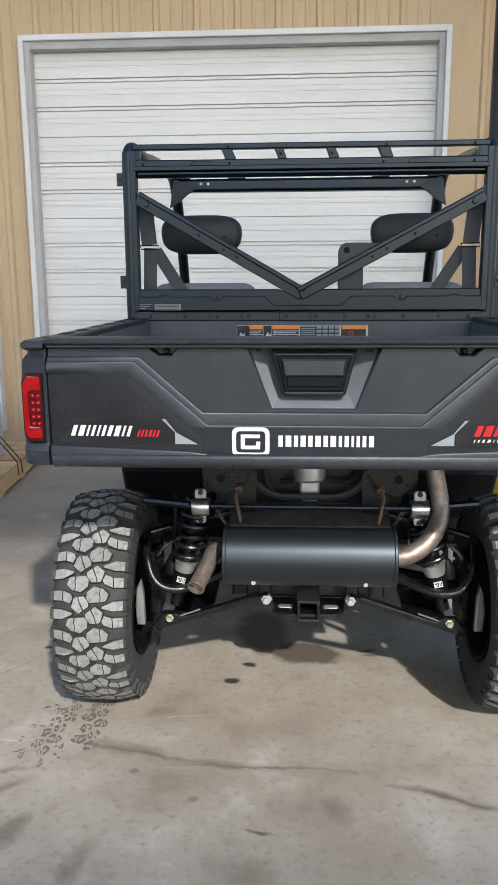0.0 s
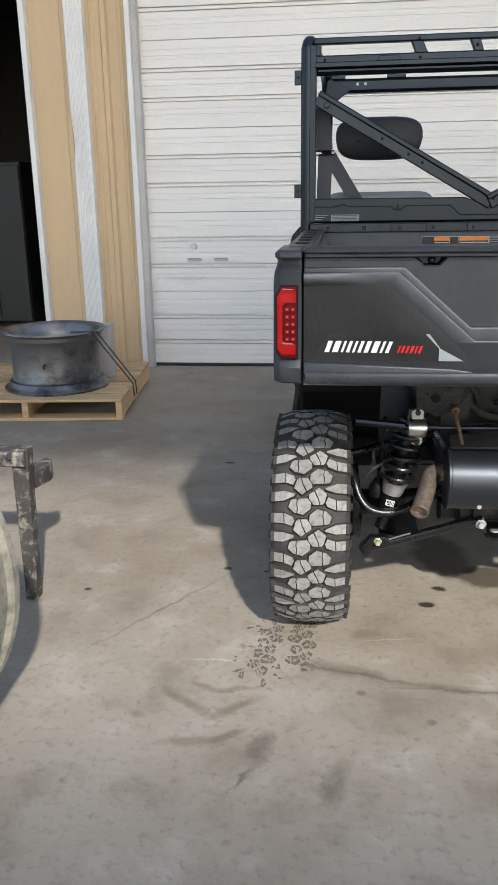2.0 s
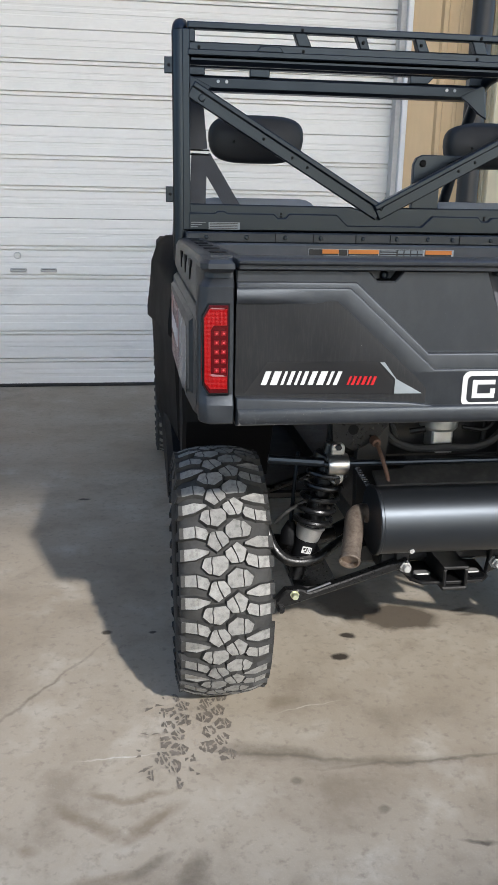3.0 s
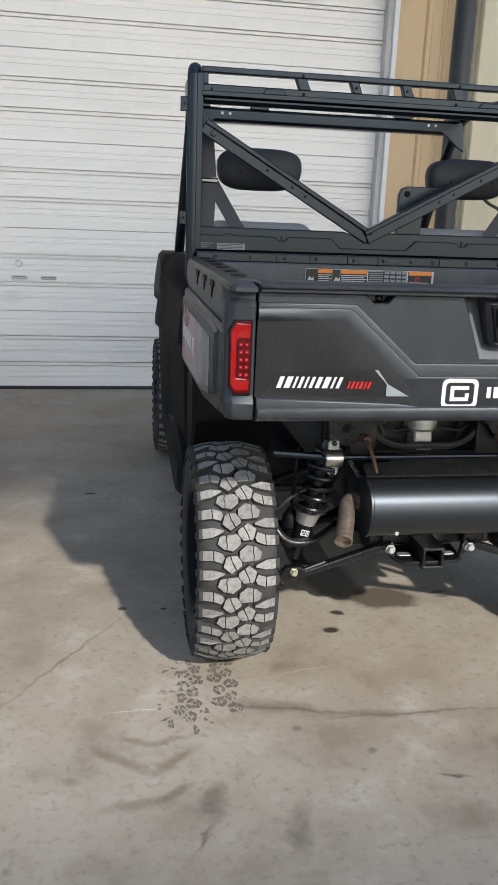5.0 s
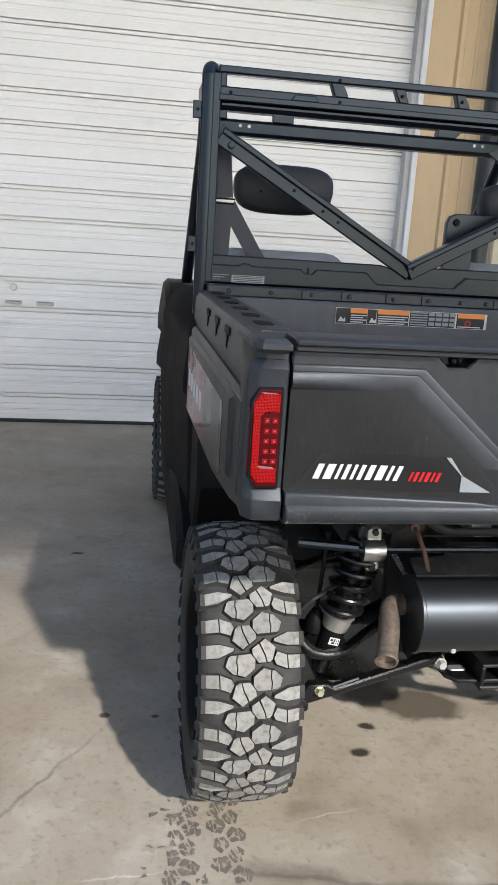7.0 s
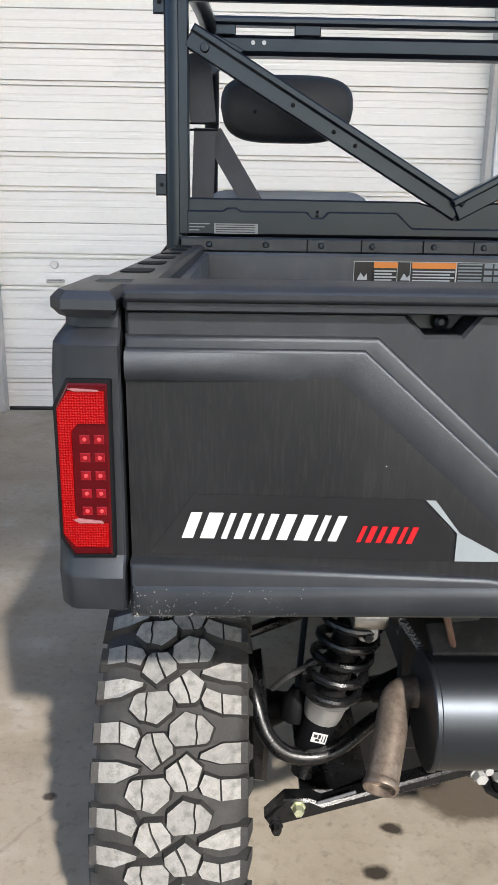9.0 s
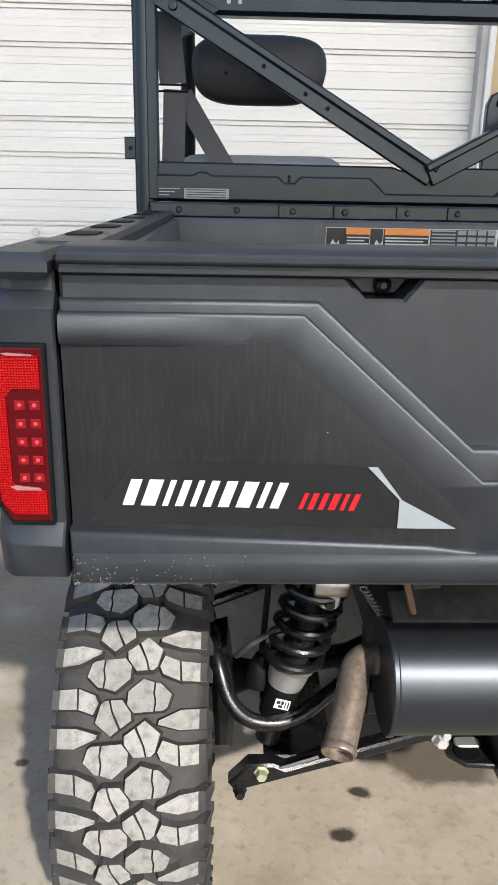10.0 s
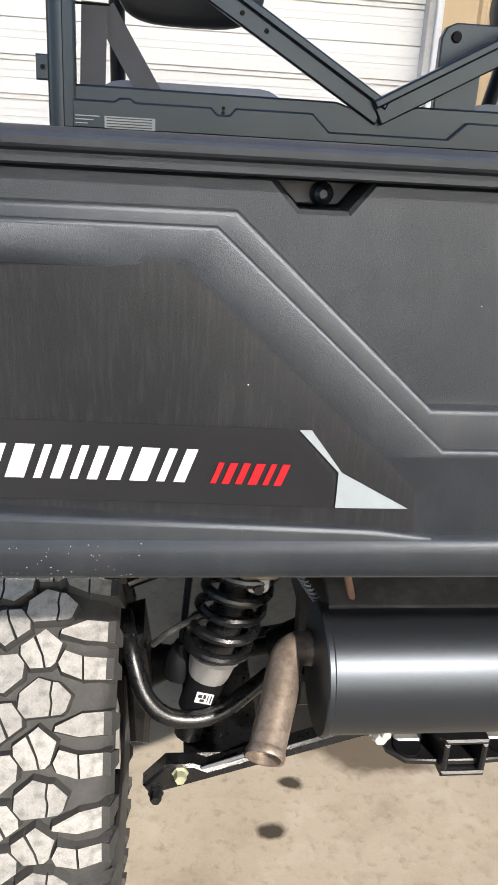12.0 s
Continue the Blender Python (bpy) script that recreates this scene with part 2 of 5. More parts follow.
    cracks = [
        (-0.42, 1.950, 0.20, 0.009, -12, 0.9, 0.9, crack),
        (-0.08, 1.898, 0.28, 0.006, 0, 0.85, 0.9, crack),
        (0.43, 1.79, 0.16, 0.009, -17, 0.9, 0.9, crack),
        (-0.42, 1.860, 0.016, 0.014, 0, 0.85, 0.5, crack),
        (-0.24, 1.752, 0.016, 0.012, 0, 0.85, 0.5, crack),
        (-0.065, 1.637, 0.045, 0.007, -15, 0.9, 0.7, crack),
        (-1.05, 2.27, 0.32, 0.007, 55.5, 0.75, 0.9, grime),
        (-1.62, 1.55, 0.6, 0.006, 46, 0.5, 0.9, mud),
        (-0.82, 1.993, 0.10, 0.003, 3, 0.8, 0.9, pale),
        (-0.33, 2.135, 0.09, 0.0025, 12, 0.6, 0.9, pale),
    ]
    tracks = [
        (-0.45, 1.965, 0.15, 0.032, -14, 0.85, 0.7, grime),
        (-0.20, 1.905, 0.22, 0.018, -3, 0.65, 0.8, grime),
        (0.42, 1.795, 0.15, 0.022, -18, 0.8, 0.7, grime),
        (-0.885, 1.785, 0.115, 0.020, -36, 0.85, 0.6, mud),
        (-0.750, 1.770, 0.090, 0.020, 36, 0.85, 0.6, mud),
        (-0.850, 1.855, 0.045, 0.013, -25, 0.75, 0.6, mud),
        (-0.770, 1.848, 0.070, 0.013, 12, 0.75, 0.6, mud),
        (-0.835, 1.622, 0.090, 0.022, 6, 0.8, 0.6, mud),
        (-0.755, 1.655, 0.055, 0.018, 40, 0.8, 0.6, grime),
        (-0.665, 1.615, 0.030, 0.070, -14, 0.8, 0.6, grime),
        (-0.700, 1.515, 0.009, 0.055, -38, 0.8, 0.6, grime),
        (-1.000, 1.720, 0.026, 0.018, 0, 0.7, 0.6, mud),
    ]
    dirt = [
        (-0.39, 2.165, 0.05, 0.03, 20, 0.6, 0.6, mud),
        (0.05, 1.88, 0.45, 0.05, 6, 0.35, 0.9, mud),
        (-0.42, 1.86, 0.22, 0.14, 0, 0.42, 0.9, tan_brown),
        (-0.75, 1.56, 0.08, 0.06, 0, 0.5, 0.9, mud),
        (-0.06, 1.5, 0.05, 0.045, 0, 0.6, 0.6, mud),
        (0.13, 1.72, 0.03, 0.06, 10, 0.6, 0.6, grime),
        (-0.3, 1.8, 0.16, 0.1, 10, 0.5, 0.8, mud),
        (-0.49, 1.5, 0.035, 0.09, -16, 0.7, 0.6, grime),
        # broad, soft, darker brown patches left of the vehicle and along the door
        (-0.95, 3.05, 0.25, 0.13, -10, 0.45, 0.9, tan_brown),
        (-1.35, 3.45, 0.28, 0.1, 8, 0.4, 0.9, tan_brown),
        (-0.9, 4.9, 0.9, 0.45, 0, 0.4, 1.0, tan_brown),
        (-1.9, 3.9, 0.5, 0.2, 10, 0.3, 1.0, tan_brown),
        (0.1, 5.6, 2.4, 0.3, 0, 0.35, 1.0, mud),
    ]
    patchy = rng(noise_tex(22, 7, 0.7).outputs[0], 0.38, 0.58, 0.58, 1.0)
    for cx, cy, a, c, turn, strength, soft, colour in oil + cracks + tracks + dirt:
        mp = N.new("ShaderNodeMapping")
        mp.vector_type = "TEXTURE"
        mp.inputs["Location"].default_value = (cx + 0.05, cy + 0.05, 0)
        mp.inputs["Rotation"].default_value = (0, 0, radians(turn))
        mp.inputs["Scale"].default_value = (a, c, 1e4)
        thin = c < 0.04
        if thin:
            mp.inputs["Location"].default_value = (cx + 0.025, cy + 0.025, 0)
            small = N.new("ShaderNodeVectorMath")
            small.operation = "MULTIPLY_ADD"
            L.new(warp.outputs["Color"], small.inputs[0])
            small.inputs[1].default_value = (0.05, 0.05, 0)
            L.new(pos, small.inputs[2])
            L.new(small.outputs[0], mp.inputs[0])
        else:
            L.new(warped, mp.inputs[0])
        ln = N.new("ShaderNodeVectorMath")
        ln.operation = "LENGTH"
        L.new(mp.outputs[0], ln.inputs[0])
        f = rng(ln.outputs["Value"], 1.0 + soft * 0.3, 1.0 - soft, 0, strength)
        if colour not in (oil_black, oil_brown):
            broken = N.new("ShaderNodeMath")
            broken.operation = "MULTIPLY"
            L.new(f, broken.inputs[0])
            L.new(patchy, broken.inputs[1])
            f = broken.outputs[0]
        out = mix(f, out, colour)
    L.new(out, b.inputs["Base Color"])
    L.new(rng(mid.outputs[0], 0.3, 0.75, 0.82, 0.60), b.inputs["Roughness"])
    b.inputs["Specular IOR Level"].default_value = 0.35
    bp = N.new("ShaderNodeBump")
    bp.inputs["Strength"].default_value, bp.inputs["Distance"].default_value = 0.35, 0.004
    L.new(fine.outputs[0], bp.inputs["Height"])
    L.new(bp.outputs[0], b.inputs["Normal"])
    return m


CONCRETE = concrete()
# finish of the unseen sheets added over the yard to block the sun
BLOCKER_SHEET = material("grey sun blocker sheet", (0.30, 0.32, 0.35), 0.5, var=0.1, scale=2, fine=40, bump=0.05)


# ---- mesh helpers ----
def offset(poly, d):
    """The polygon moved inwards by d, mitred; returned counter-clockwise."""
    area = sum(p[0] * q[1] - q[0] * p[1] for p, q in zip(poly, poly[1:] + poly[:1]))
    if area < 0:
        poly = poly[::-1]
    res = []
    n = len(poly)
    for i in range(n):
        p0, p1, p2 = Vector(poly[i - 1]), Vector(poly[i]), Vector(poly[(i + 1) % n])
        e0, e1 = (p1 - p0).normalized(), (p2 - p1).normalized()
        n0, n1 = Vector((-e0.y, e0.x)), Vector((-e1.y, e1.x))
        s = n0 + n1
        k = 2 * d / max(s.length_squared, 0.3)
        res.append(tuple(p1 + s * k))
    return poly, res


AXES = {"x": lambda u, v, a: (a, u, v), "y": lambda u, v, a: (u, a, v), "z": lambda u, v, a: (u, v, a)}


def prism(bm, poly, back, front, axis="y", inset=0.0, both=False, round_edge=False):
    """A polygon extruded along an axis from back to front, its front edge chamfered by inset."""
    put = AXES[axis]
    poly = [tuple(p) for p in poly]
    poly, inner = offset(poly, inset) if inset else offset(poly, 0.0)
    s = 1 if front > back else -1
    rings = []
    steps = (0.0, 30.0, 60.0, 90.0) if round_edge else (0.0, 90.0)

    def edge(end, way):
        res = []
        for a in steps:
            if round_edge:
                ring = offset(poly, inset * (1 - math.cos(radians(a))))[1]
                res.append((ring, end - way * inset * (1 - math.sin(radians(a)))))
            else:
                res.append((poly, end - way * inset) if a == 0.0 else (inner, end))
        return res
    rings += edge(back, -s)[::-1] if both and inset else [(poly, back)]
    rings += edge(front, s) if inset else [(poly, front)]
    vs = [[bm.verts.new(put(u, v, a)) for u, v in ring] for ring, a in rings]
    n = len(poly)
    for r0, r1 in zip(vs, vs[1:]):
        for i in range(n):
            j = (i + 1) % n
            bm.faces.new((r0[i], r0[j], r1[j], r1[i]))
    bm.faces.new(vs[0]), bm.faces.new(vs[-1])


def box(bm, x0, x1, y0, y1, z0, z1, bev=0.004):
    bev = min(bev, (x1 - x0) / 2.5, (y1 - y0) / 2.5, (z1 - z0) / 2.5)
    prism(bm, [(x0, z0), (x1, z0), (x1, z1), (x0, z1)], y1, y0, "y", bev, True)


def frames_along(pts):
    pts = [Vector(p) for p in pts]
    tans = []
    for i in range(len(pts)):
        a, c = pts[max(0, i - 1)], pts[min(len(pts) - 1, i + 1)]
        tans.append((c - a).normalized())
    up = Vector((0, 0, 1)) if abs(tans[0].z) < 0.9 else Vector((1, 0, 0))
    side = tans[0].cross(up).normalized()
    res = []
    for p, t in zip(pts, tans):
        side = (side - t * side.dot(t)).normalized()
        res.append((p, side, t.cross(side).normalized()))
    return res


def tube(bm, pts, r, n=10, caps=True, flat=1.0, hollow=False):
    """A round (or flattened) tube along points; r may be a list."""
    rs = r if isinstance(r, (list, tuple)) else [r] * len(pts)
    rings = []
    for (p, a, c), rad in zip(frames_along(pts), rs):
        rings.append([bm.verts.new(p + a * math.cos(2 * math.pi * k / n) * rad + c * math.sin(2 * math.pi * k / n) * rad * flat) for k in range(n)])
    for r0, r1 in zip(rings, rings[1:]):
        for k in range(n):
            bm.faces.new((r0[k], r0[(k + 1) % n], r1[(k + 1) % n], r1[k]))
    if caps:
        bm.faces.new(rings[0])
        if not hollow:
            bm.faces.new(rings[-1])
    if hollow:
        p, a, c = frames_along(pts)[-1]
        q = frames_along(pts)[-2][0]
        rad = rs[-1] * 0.86
        r1 = [bm.verts.new(p + a * math.cos(2 * math.pi * k / n) * rad + c * math.sin(2 * math.pi * k / n) * rad * flat) for k in range(n)]
        deep = p + (q - p).normalized() * rad * 3
        r2 = [bm.verts.new(deep + a * math.cos(2 * math.pi * k / n) * rad + c * math.sin(2 * math.pi * k / n) * rad * flat) for k in range(n)]
        for s0, s1 in ((rings[-1], r1), (r1, r2)):
            for k in range(n):
                bm.faces.new((s0[k], s0[(k + 1) % n], s1[(k + 1) % n], s1[k]))
        bm.faces.new(r2)


def smooth_path(pts, steps=6):
    """Catmull-Rom through the points."""
    P = [Vector(p) for p in pts]
    P = [P[0] * 2 - P[1]] + P + [P[-1] * 2 - P[-2]]
    res = []
    for i in range(1, len(P) - 2):
        for k in range(steps):
            t = k / steps
            a, b_, c, d = P[i - 1], P[i], P[i + 1], P[i + 2]
            res.append(0.5 * ((2 * b_) + (c - a) * t + (2 * a - 5 * b_ + 4 * c - d) * t * t + (3 * b_ - a - 3 * c + d) * t ** 3))
    return res + [P[-2]]


def lathe(bm, profile, centre, axis="x", n=48, closed=True):
    """Profile of (radius, along) turned round an axis through centre."""
    cx, cy, cz = centre
    rings = []
    for r, a in profile:
        ring = []
        for k in range(n):
            u, v = r * math.cos(2 * math.pi * k / n), r * math.sin(2 * math.pi * k / n)
            p = (a, u, v) if axis == "x" else (u, a, v) if axis == "y" else (u, v, a)
            ring.append(bm.verts.new((cx + p[0], cy + p[1], cz + p[2])))
        rings.append(ring)
    pairs = list(zip(rings, rings[1:])) + ([(rings[-1], rings[0])] if closed else [])
    for r0, r1 in pairs:
        for k in range(n):
            bm.faces.new((r0[k], r0[(k + 1) % n], r1[(k + 1) % n], r1[k]))


def rounded(w, h, r, n=5, cx=0.0, cy=0.0):
    pts = []
    for sx, sy, a0 in ((1, 1, 0), (-1, 1, 90), (-1, -1, 180), (1, -1, 270)):
        for k in range(n + 1):
            a = radians(a0 + 90 * k / n)
            pts.append((cx + sx * (w / 2 - r) + r * math.cos(a), cy + sy * (h / 2 - r) + r * math.sin(a)))
    return pts


def mesh_of(name, bm, mats, sharp=35):
    bmesh.ops.remove_doubles(bm, verts=bm.verts, dist=1e-5)
    bmesh.ops.recalc_face_normals(bm, faces=bm.faces)
    lim = radians(sharp)
    for f in bm.faces:
        f.smooth = True
    for e in bm.edges:
        e.smooth = len(e.link_faces) == 2 and e.calc_face_angle(0) < lim
    me = bpy.data.meshes.new(name)
    bm.to_mesh(me)
    bm.free()
    for m in mats if isinstance(mats, (list, tuple)) else [mats]:
        me.materials.append(m)
    return me


def part(name, bm, mat, parent=None, label="", sharp=35):
    ob = new(name, mesh_of(name, bm, mat, sharp))
    if parent:
        ob.parent = parent
        ob.matrix_parent_inverse = Matrix()
    return tagged(ob, label=label) if label else ob


def thing(name, label, category, at=(0, 0, 0), turn=0, group="", kind=""):
    e = new(name)
    e.empty_display_size = 0.1
    e.matrix_basis = pose(*at, 0, 0, turn)
    return tagged(e, label, category, group, kind)


def B():
    return bmesh.new()


def mirror(pts):
    return [(-p[0], *p[1:]) for p in pts]

# ---- ground and building ----
bm = B()
for x0, x1 in ((-200, -8), (-8, 8), (8, 200)):
    for y0, y1 in ((-200, -6), (-6, 15), (15, 200)):
        vs = [bm.verts.new(p) for p in ((x0, y0, 0), (x1, y0, 0), (x1, y1, 0), (x0, y1, 0))]
        bm.faces.new(vs)
ground = part("ground", bm, CONCRETE)
tagged(ground, "worn grey concrete slab with oil stains and cracks", "ground", kind="structure")

DOOR_L, DOOR_R, DOOR_H, WALL_Y = -1.97, 1.03, 3.0, 6.17


def siding_profile(x0, x1, y):
    """Ribbed sheet: a tall rib each 0.3 m with two low ones between."""
    pts = [(x0, y)]
    k = math.ceil((x0 + 0.13) / 0.30)
    x = k * 0.30 - 0.13
    while x < x1 - 0.05:
        for dx, d in ((-0.030, 0), (-0.016, -0.024), (0.016, -0.024), (0.030, 0), (0.10, 0), (0.108, -0.006), (0.128, -0.006), (0.136, 0), (0.19, 0), (0.198, -0.006), (0.218, -0.006), (0.226, 0)):
            if x0 + 0.005 < x + dx < x1 - 0.005:
                pts.append((x + dx, y + d))
        x += 0.30
    pts.append((x1, y))
    return pts


def siding(name, x0, x1, z0, z1, label):
    bm = B()
    prof = siding_profile(x0, x1, WALL_Y - 0.01)
    poly = prof + [(x1, WALL_Y + 0.16), (x0, WALL_Y + 0.16)]
    prism(bm, poly, z0, z1, "z")
    ob = part(name, bm, SIDING, sharp=15)
    return tagged(ob, label, "wall", kind="structure")


siding("wall_north_west", -2.80, -2.05, 0.0, 4.2, "tan ribbed metal siding beside the roll door")
siding("wall_north_east", 1.11, 3.4, 0.0, 4.2, "tan ribbed metal siding beside the roll door")
siding("wall_north_above", -2.05, 1.11, 3.095, 4.2, "tan ribbed metal siding above the roll door")
siding("wall_north_far_west", -9.0, -6.2, 0.0, 4.2, "tan ribbed metal siding")
siding("wall_north_lintel", -6.2, -2.80, 3.6, 4.2, "tan ribbed metal siding above the open bay")

# unseen overhang added to keep skylight off the upper door
bm = B()
box(bm, -9.0, 3.4, 5.25, 6.158, 4.20, 4.34, 0.01)
tagged(part("eave", bm, SIDING), "tan metal eave, unseen, added to shade the top of the roll door", "eave", kind="structure")

# two unseen sheets added to block the sun, leaving a lit slot between them
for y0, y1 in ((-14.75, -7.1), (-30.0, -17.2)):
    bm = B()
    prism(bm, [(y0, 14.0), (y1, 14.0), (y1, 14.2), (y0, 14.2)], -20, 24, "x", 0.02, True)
    tagged(part("canopy_roof", bm, BLOCKER_SHEET), "unseen grey sheet added high over the yard to block the sun", "roof", kind="structure")
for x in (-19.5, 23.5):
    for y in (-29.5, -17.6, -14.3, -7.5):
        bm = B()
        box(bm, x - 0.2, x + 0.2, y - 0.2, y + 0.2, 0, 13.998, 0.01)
        tagged(part("canopy_post", bm, TRIM_WHITE), "unseen white post added under the sun blocker", "post", kind="structure")

# white jambs and header of the roll door
frame_top = thing("door_trim", "white painted steel door frame with dirty returns", "door frame", kind="structure")
bm = B()
box(bm, -2.05, -2.012, 6.06, 6.16, 0, 3.095, 0.004)
part("jamb", bm, TRIM_WHITE, frame_top)
bm = B()
box(bm, 1.072, 1.11, 6.06, 6.16, 0, 3.095, 0.004)
part("jamb", bm, TRIM_WHITE, frame_top)
bm = B()
box(bm, -2.012, 1.072, 6.058, 6.16, 3.055, 3.097, 0.004)
part("header", bm, TRIM_WHITE, frame_top)
for x0, x1 in ((-2.012, DOOR_L), (DOOR_R, 1.072)):
    bm = B()
    box(bm, x0, x1, 6.085, 6.20, 0, 3.055, 0.003)
    part("door_track", bm, GREY_DIRT, frame_top)
bm = B()
box(bm, DOOR_L, DOOR_R, 6.085, 6.20, 3.0, 3.055, 0.003)
part("door_stop", bm, GREY_DIRT, frame_top)

# sectional door: five sections with pressed ribs
door = thing("door_1", "closed off-white ribbed steel roll-up door", "garage door", kind="structure")
SEC = 0.6
for s in range(5):
    z0 = s * SEC
    groove = ((-0.0195, 0.0), (-0.0185, 0.026), (-0.0115, 0.026), (-0.0105, 0.002), (0.0085, 0.002), (0.0095, 0.026), (0.0165, 0.026), (0.0175, 0.0))
    prof = [(WALL_Y + 0.045, z0 + 0.001), (WALL_Y + 0.004, z0 + 0.001), (WALL_Y, z0 + 0.004)]
    for k in range(3):
        c = z0 + 0.2 * k + 0.1
        prof += [(WALL_Y + d, c + dz) for dz, d in ((-0.030, 0.0), (-0.026, 0.003), (-0.004, 0.003), (0.0, 0.0), (0.022, 0.0), (0.026, 0.002), (0.036, 0.002), (0.040, 0.0))]
        if k < 2:
            prof += [(WALL_Y + d, z0 + 0.2 * (k + 1) + dz) for dz, d in groove]
    prof += [(WALL_Y, z0 + SEC - 0.005), (WALL_Y + 0.004, z0 + SEC - 0.002), (WALL_Y + 0.045, z0 + SEC - 0.002)]
    bm = B()
    prism(bm, prof, DOOR_L, DOOR_R, "x")
    part("door_panel", bm, DOOR_PAINT, door, sharp=12)
bm = B()
box(bm, DOOR_L, DOOR_R, WALL_Y + 0.05, WALL_Y + 0.07, 0.0, 3.0, 0.003)
part("backing", bm, GROUT, door)
bm = B()
box(bm, DOOR_L, DOOR_R, WALL_Y - 0.004, WALL_Y + 0.03, 0.0, 0.028, 0.006)
part("bottom_seal", bm, RUBBER, door)
for hx in (-1.62, -1.41):
    bm = B()
    prism(bm, rounded(0.115, 0.026, 0.010, 4, hx, 0.845), WALL_Y + 0.01, WALL_Y - 0.012, "y", 0.004)
    h = part("lift_handle", bm, GREY_DIRT, door, "worn grey pressed lift handle")
    bm = B()
    box(bm, hx - 0.045, hx + 0.045, WALL_Y - 0.015, WALL_Y - 0.011, 0.848, 0.853, 0.001)
    part("finger_slot", bm, GROUT, h)
bm = B()
lathe(bm, [(0.0, -0.018), (0.020, -0.018), (0.024, -0.010), (0.026, 0.01), (0.0, 0.01)], (-1.62, WALL_Y, 0.945), "y", 20, False)
part("lock", bm, ALUM, door, "round keyed lock")

# white edge trim of the open bay and the shed behind, gloom in its colour
bm = B()
box(bm, -2.842, -2.80, 6.09, 6.34, 0, 3.6, 0.004)
tagged(part("bay_trim", bm, TRIM_WHITE), "white painted corner trim of the open bay", "trim", kind="structure")
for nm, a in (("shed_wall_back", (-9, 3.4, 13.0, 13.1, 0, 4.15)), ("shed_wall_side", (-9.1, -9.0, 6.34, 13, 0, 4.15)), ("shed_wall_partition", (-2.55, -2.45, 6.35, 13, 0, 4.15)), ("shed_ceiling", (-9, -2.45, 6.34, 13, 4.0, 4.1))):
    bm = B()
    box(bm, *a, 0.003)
    tagged(part(nm, bm, ROOM_GLOOM), "shed lining, the unlit gloom put into its near-black colour", "ceiling" if "ceiling" in nm else "wall", kind="structure")

# downspout with fluted face
spout = thing("downspout", "white fluted metal downspout, dented, on the tan wall", "downspout", (0.05, 0, 0), kind="structure")
bm = B()
poly = [(-2.415, 6.16), (-2.545, 6.16), (-2.548, 6.075)]
for k in range(6):
    x = -2.540 + k * 0.020
    poly += [(x, 6.068), (x + 0.008, 6.068), (x + 0.010, 6.073), (x + 0.016, 6.073)]
poly += [(-2.412, 6.075)]
zs = [0.12 + 0.06 * k for k in range(68)]
rings = []
for z in zs:
    dent = 0.045 * math.exp(-((z - 1.72) / 0.11) ** 2)
    rings.append([bm.verts.new((x, y + (dent * max(0.0, min(1.0, (-2.44 - x) / 0.09)) if y < 6.1 else 0), z)) for x, y in poly])
for r0, r1 in zip(rings, rings[1:]):
    for k in range(len(poly)):
        j = (k + 1) % len(poly)
        bm.faces.new((r0[k], r0[j], r1[j], r1[k]))
bm.faces.new(rings[0]), bm.faces.new(rings[-1])
part("pipe", bm, TRIM_WHITE, spout, sharp=25)

# grey locker just inside the bay, coloured near-black for the gloom
locker = thing("locker", "grey steel locker in the shed, its colour darkened to stand for gloom", "locker", (-4.12, 8.4, 0))
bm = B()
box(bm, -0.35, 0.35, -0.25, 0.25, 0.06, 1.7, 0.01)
part("body", bm, LOCKER_GLOOM, locker)
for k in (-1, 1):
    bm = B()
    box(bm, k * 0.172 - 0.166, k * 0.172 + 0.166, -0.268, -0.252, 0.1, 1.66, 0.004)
    d = part("door", bm, LOCKER_GLOOM, locker)
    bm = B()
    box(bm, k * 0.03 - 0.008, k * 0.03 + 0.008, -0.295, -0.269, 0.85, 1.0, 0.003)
    part("handle", bm, LOCKER_GLOOM, d)
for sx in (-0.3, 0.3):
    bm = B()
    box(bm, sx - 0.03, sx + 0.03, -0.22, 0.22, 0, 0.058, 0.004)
    part("foot", bm, LOCKER_GLOOM, locker)

# black upright pipe, pale panel and yellow drum beyond the vehicle
pipe = thing("exhaust_stack", "tall black painted steel pipe on a round base", "pipe", (1.31, 5.36, 0))
bm = B()
lathe(bm, [(0.0, 0.02), (0.066, 0.02), (0.066, 4.6), (0.058, 4.6), (0.058, 4.3), (0, 4.3)], (0, 0, 0), "z", 28, False)
part("pipe", bm, BLACK_PIPE, pipe)
bm = B()
lathe(bm, [(0, 0), (0.13, 0), (0.13, 0.014), (0.124, 0.02), (0, 0.02)], (0, 0, 0), "z", 28, False)
part("base_plate", bm, BLACK_PIPE, pipe)

panel = thing("metal_screen", "pale cream steel panel with brown stains", "panel", (2.15, 5.88, 0))
bm = B()
box(bm, -0.50, 0.55, -0.03, 0.03, 0.02, 3.9, 0.008)
part("sheet", bm, PALE_PANEL, panel)
for sx in (-0.48, 0.53):
    bm = B()
    box(bm, sx - 0.025, sx + 0.025, 0.032, 0.09, 0, 3.9, 0.004)
    part("post", bm, PALE_PANEL, panel)
bm = B()
tube(bm, smooth_path([(2.02, 5.80, 0.01), (2.03, 5.78, 0.7), (2.0, 5.75, 1.15), (1.9, 5.72, 1.42), (1.78, 5.72, 1.5), (1.72, 5.80, 1.58)], 8), 0.011, 8)
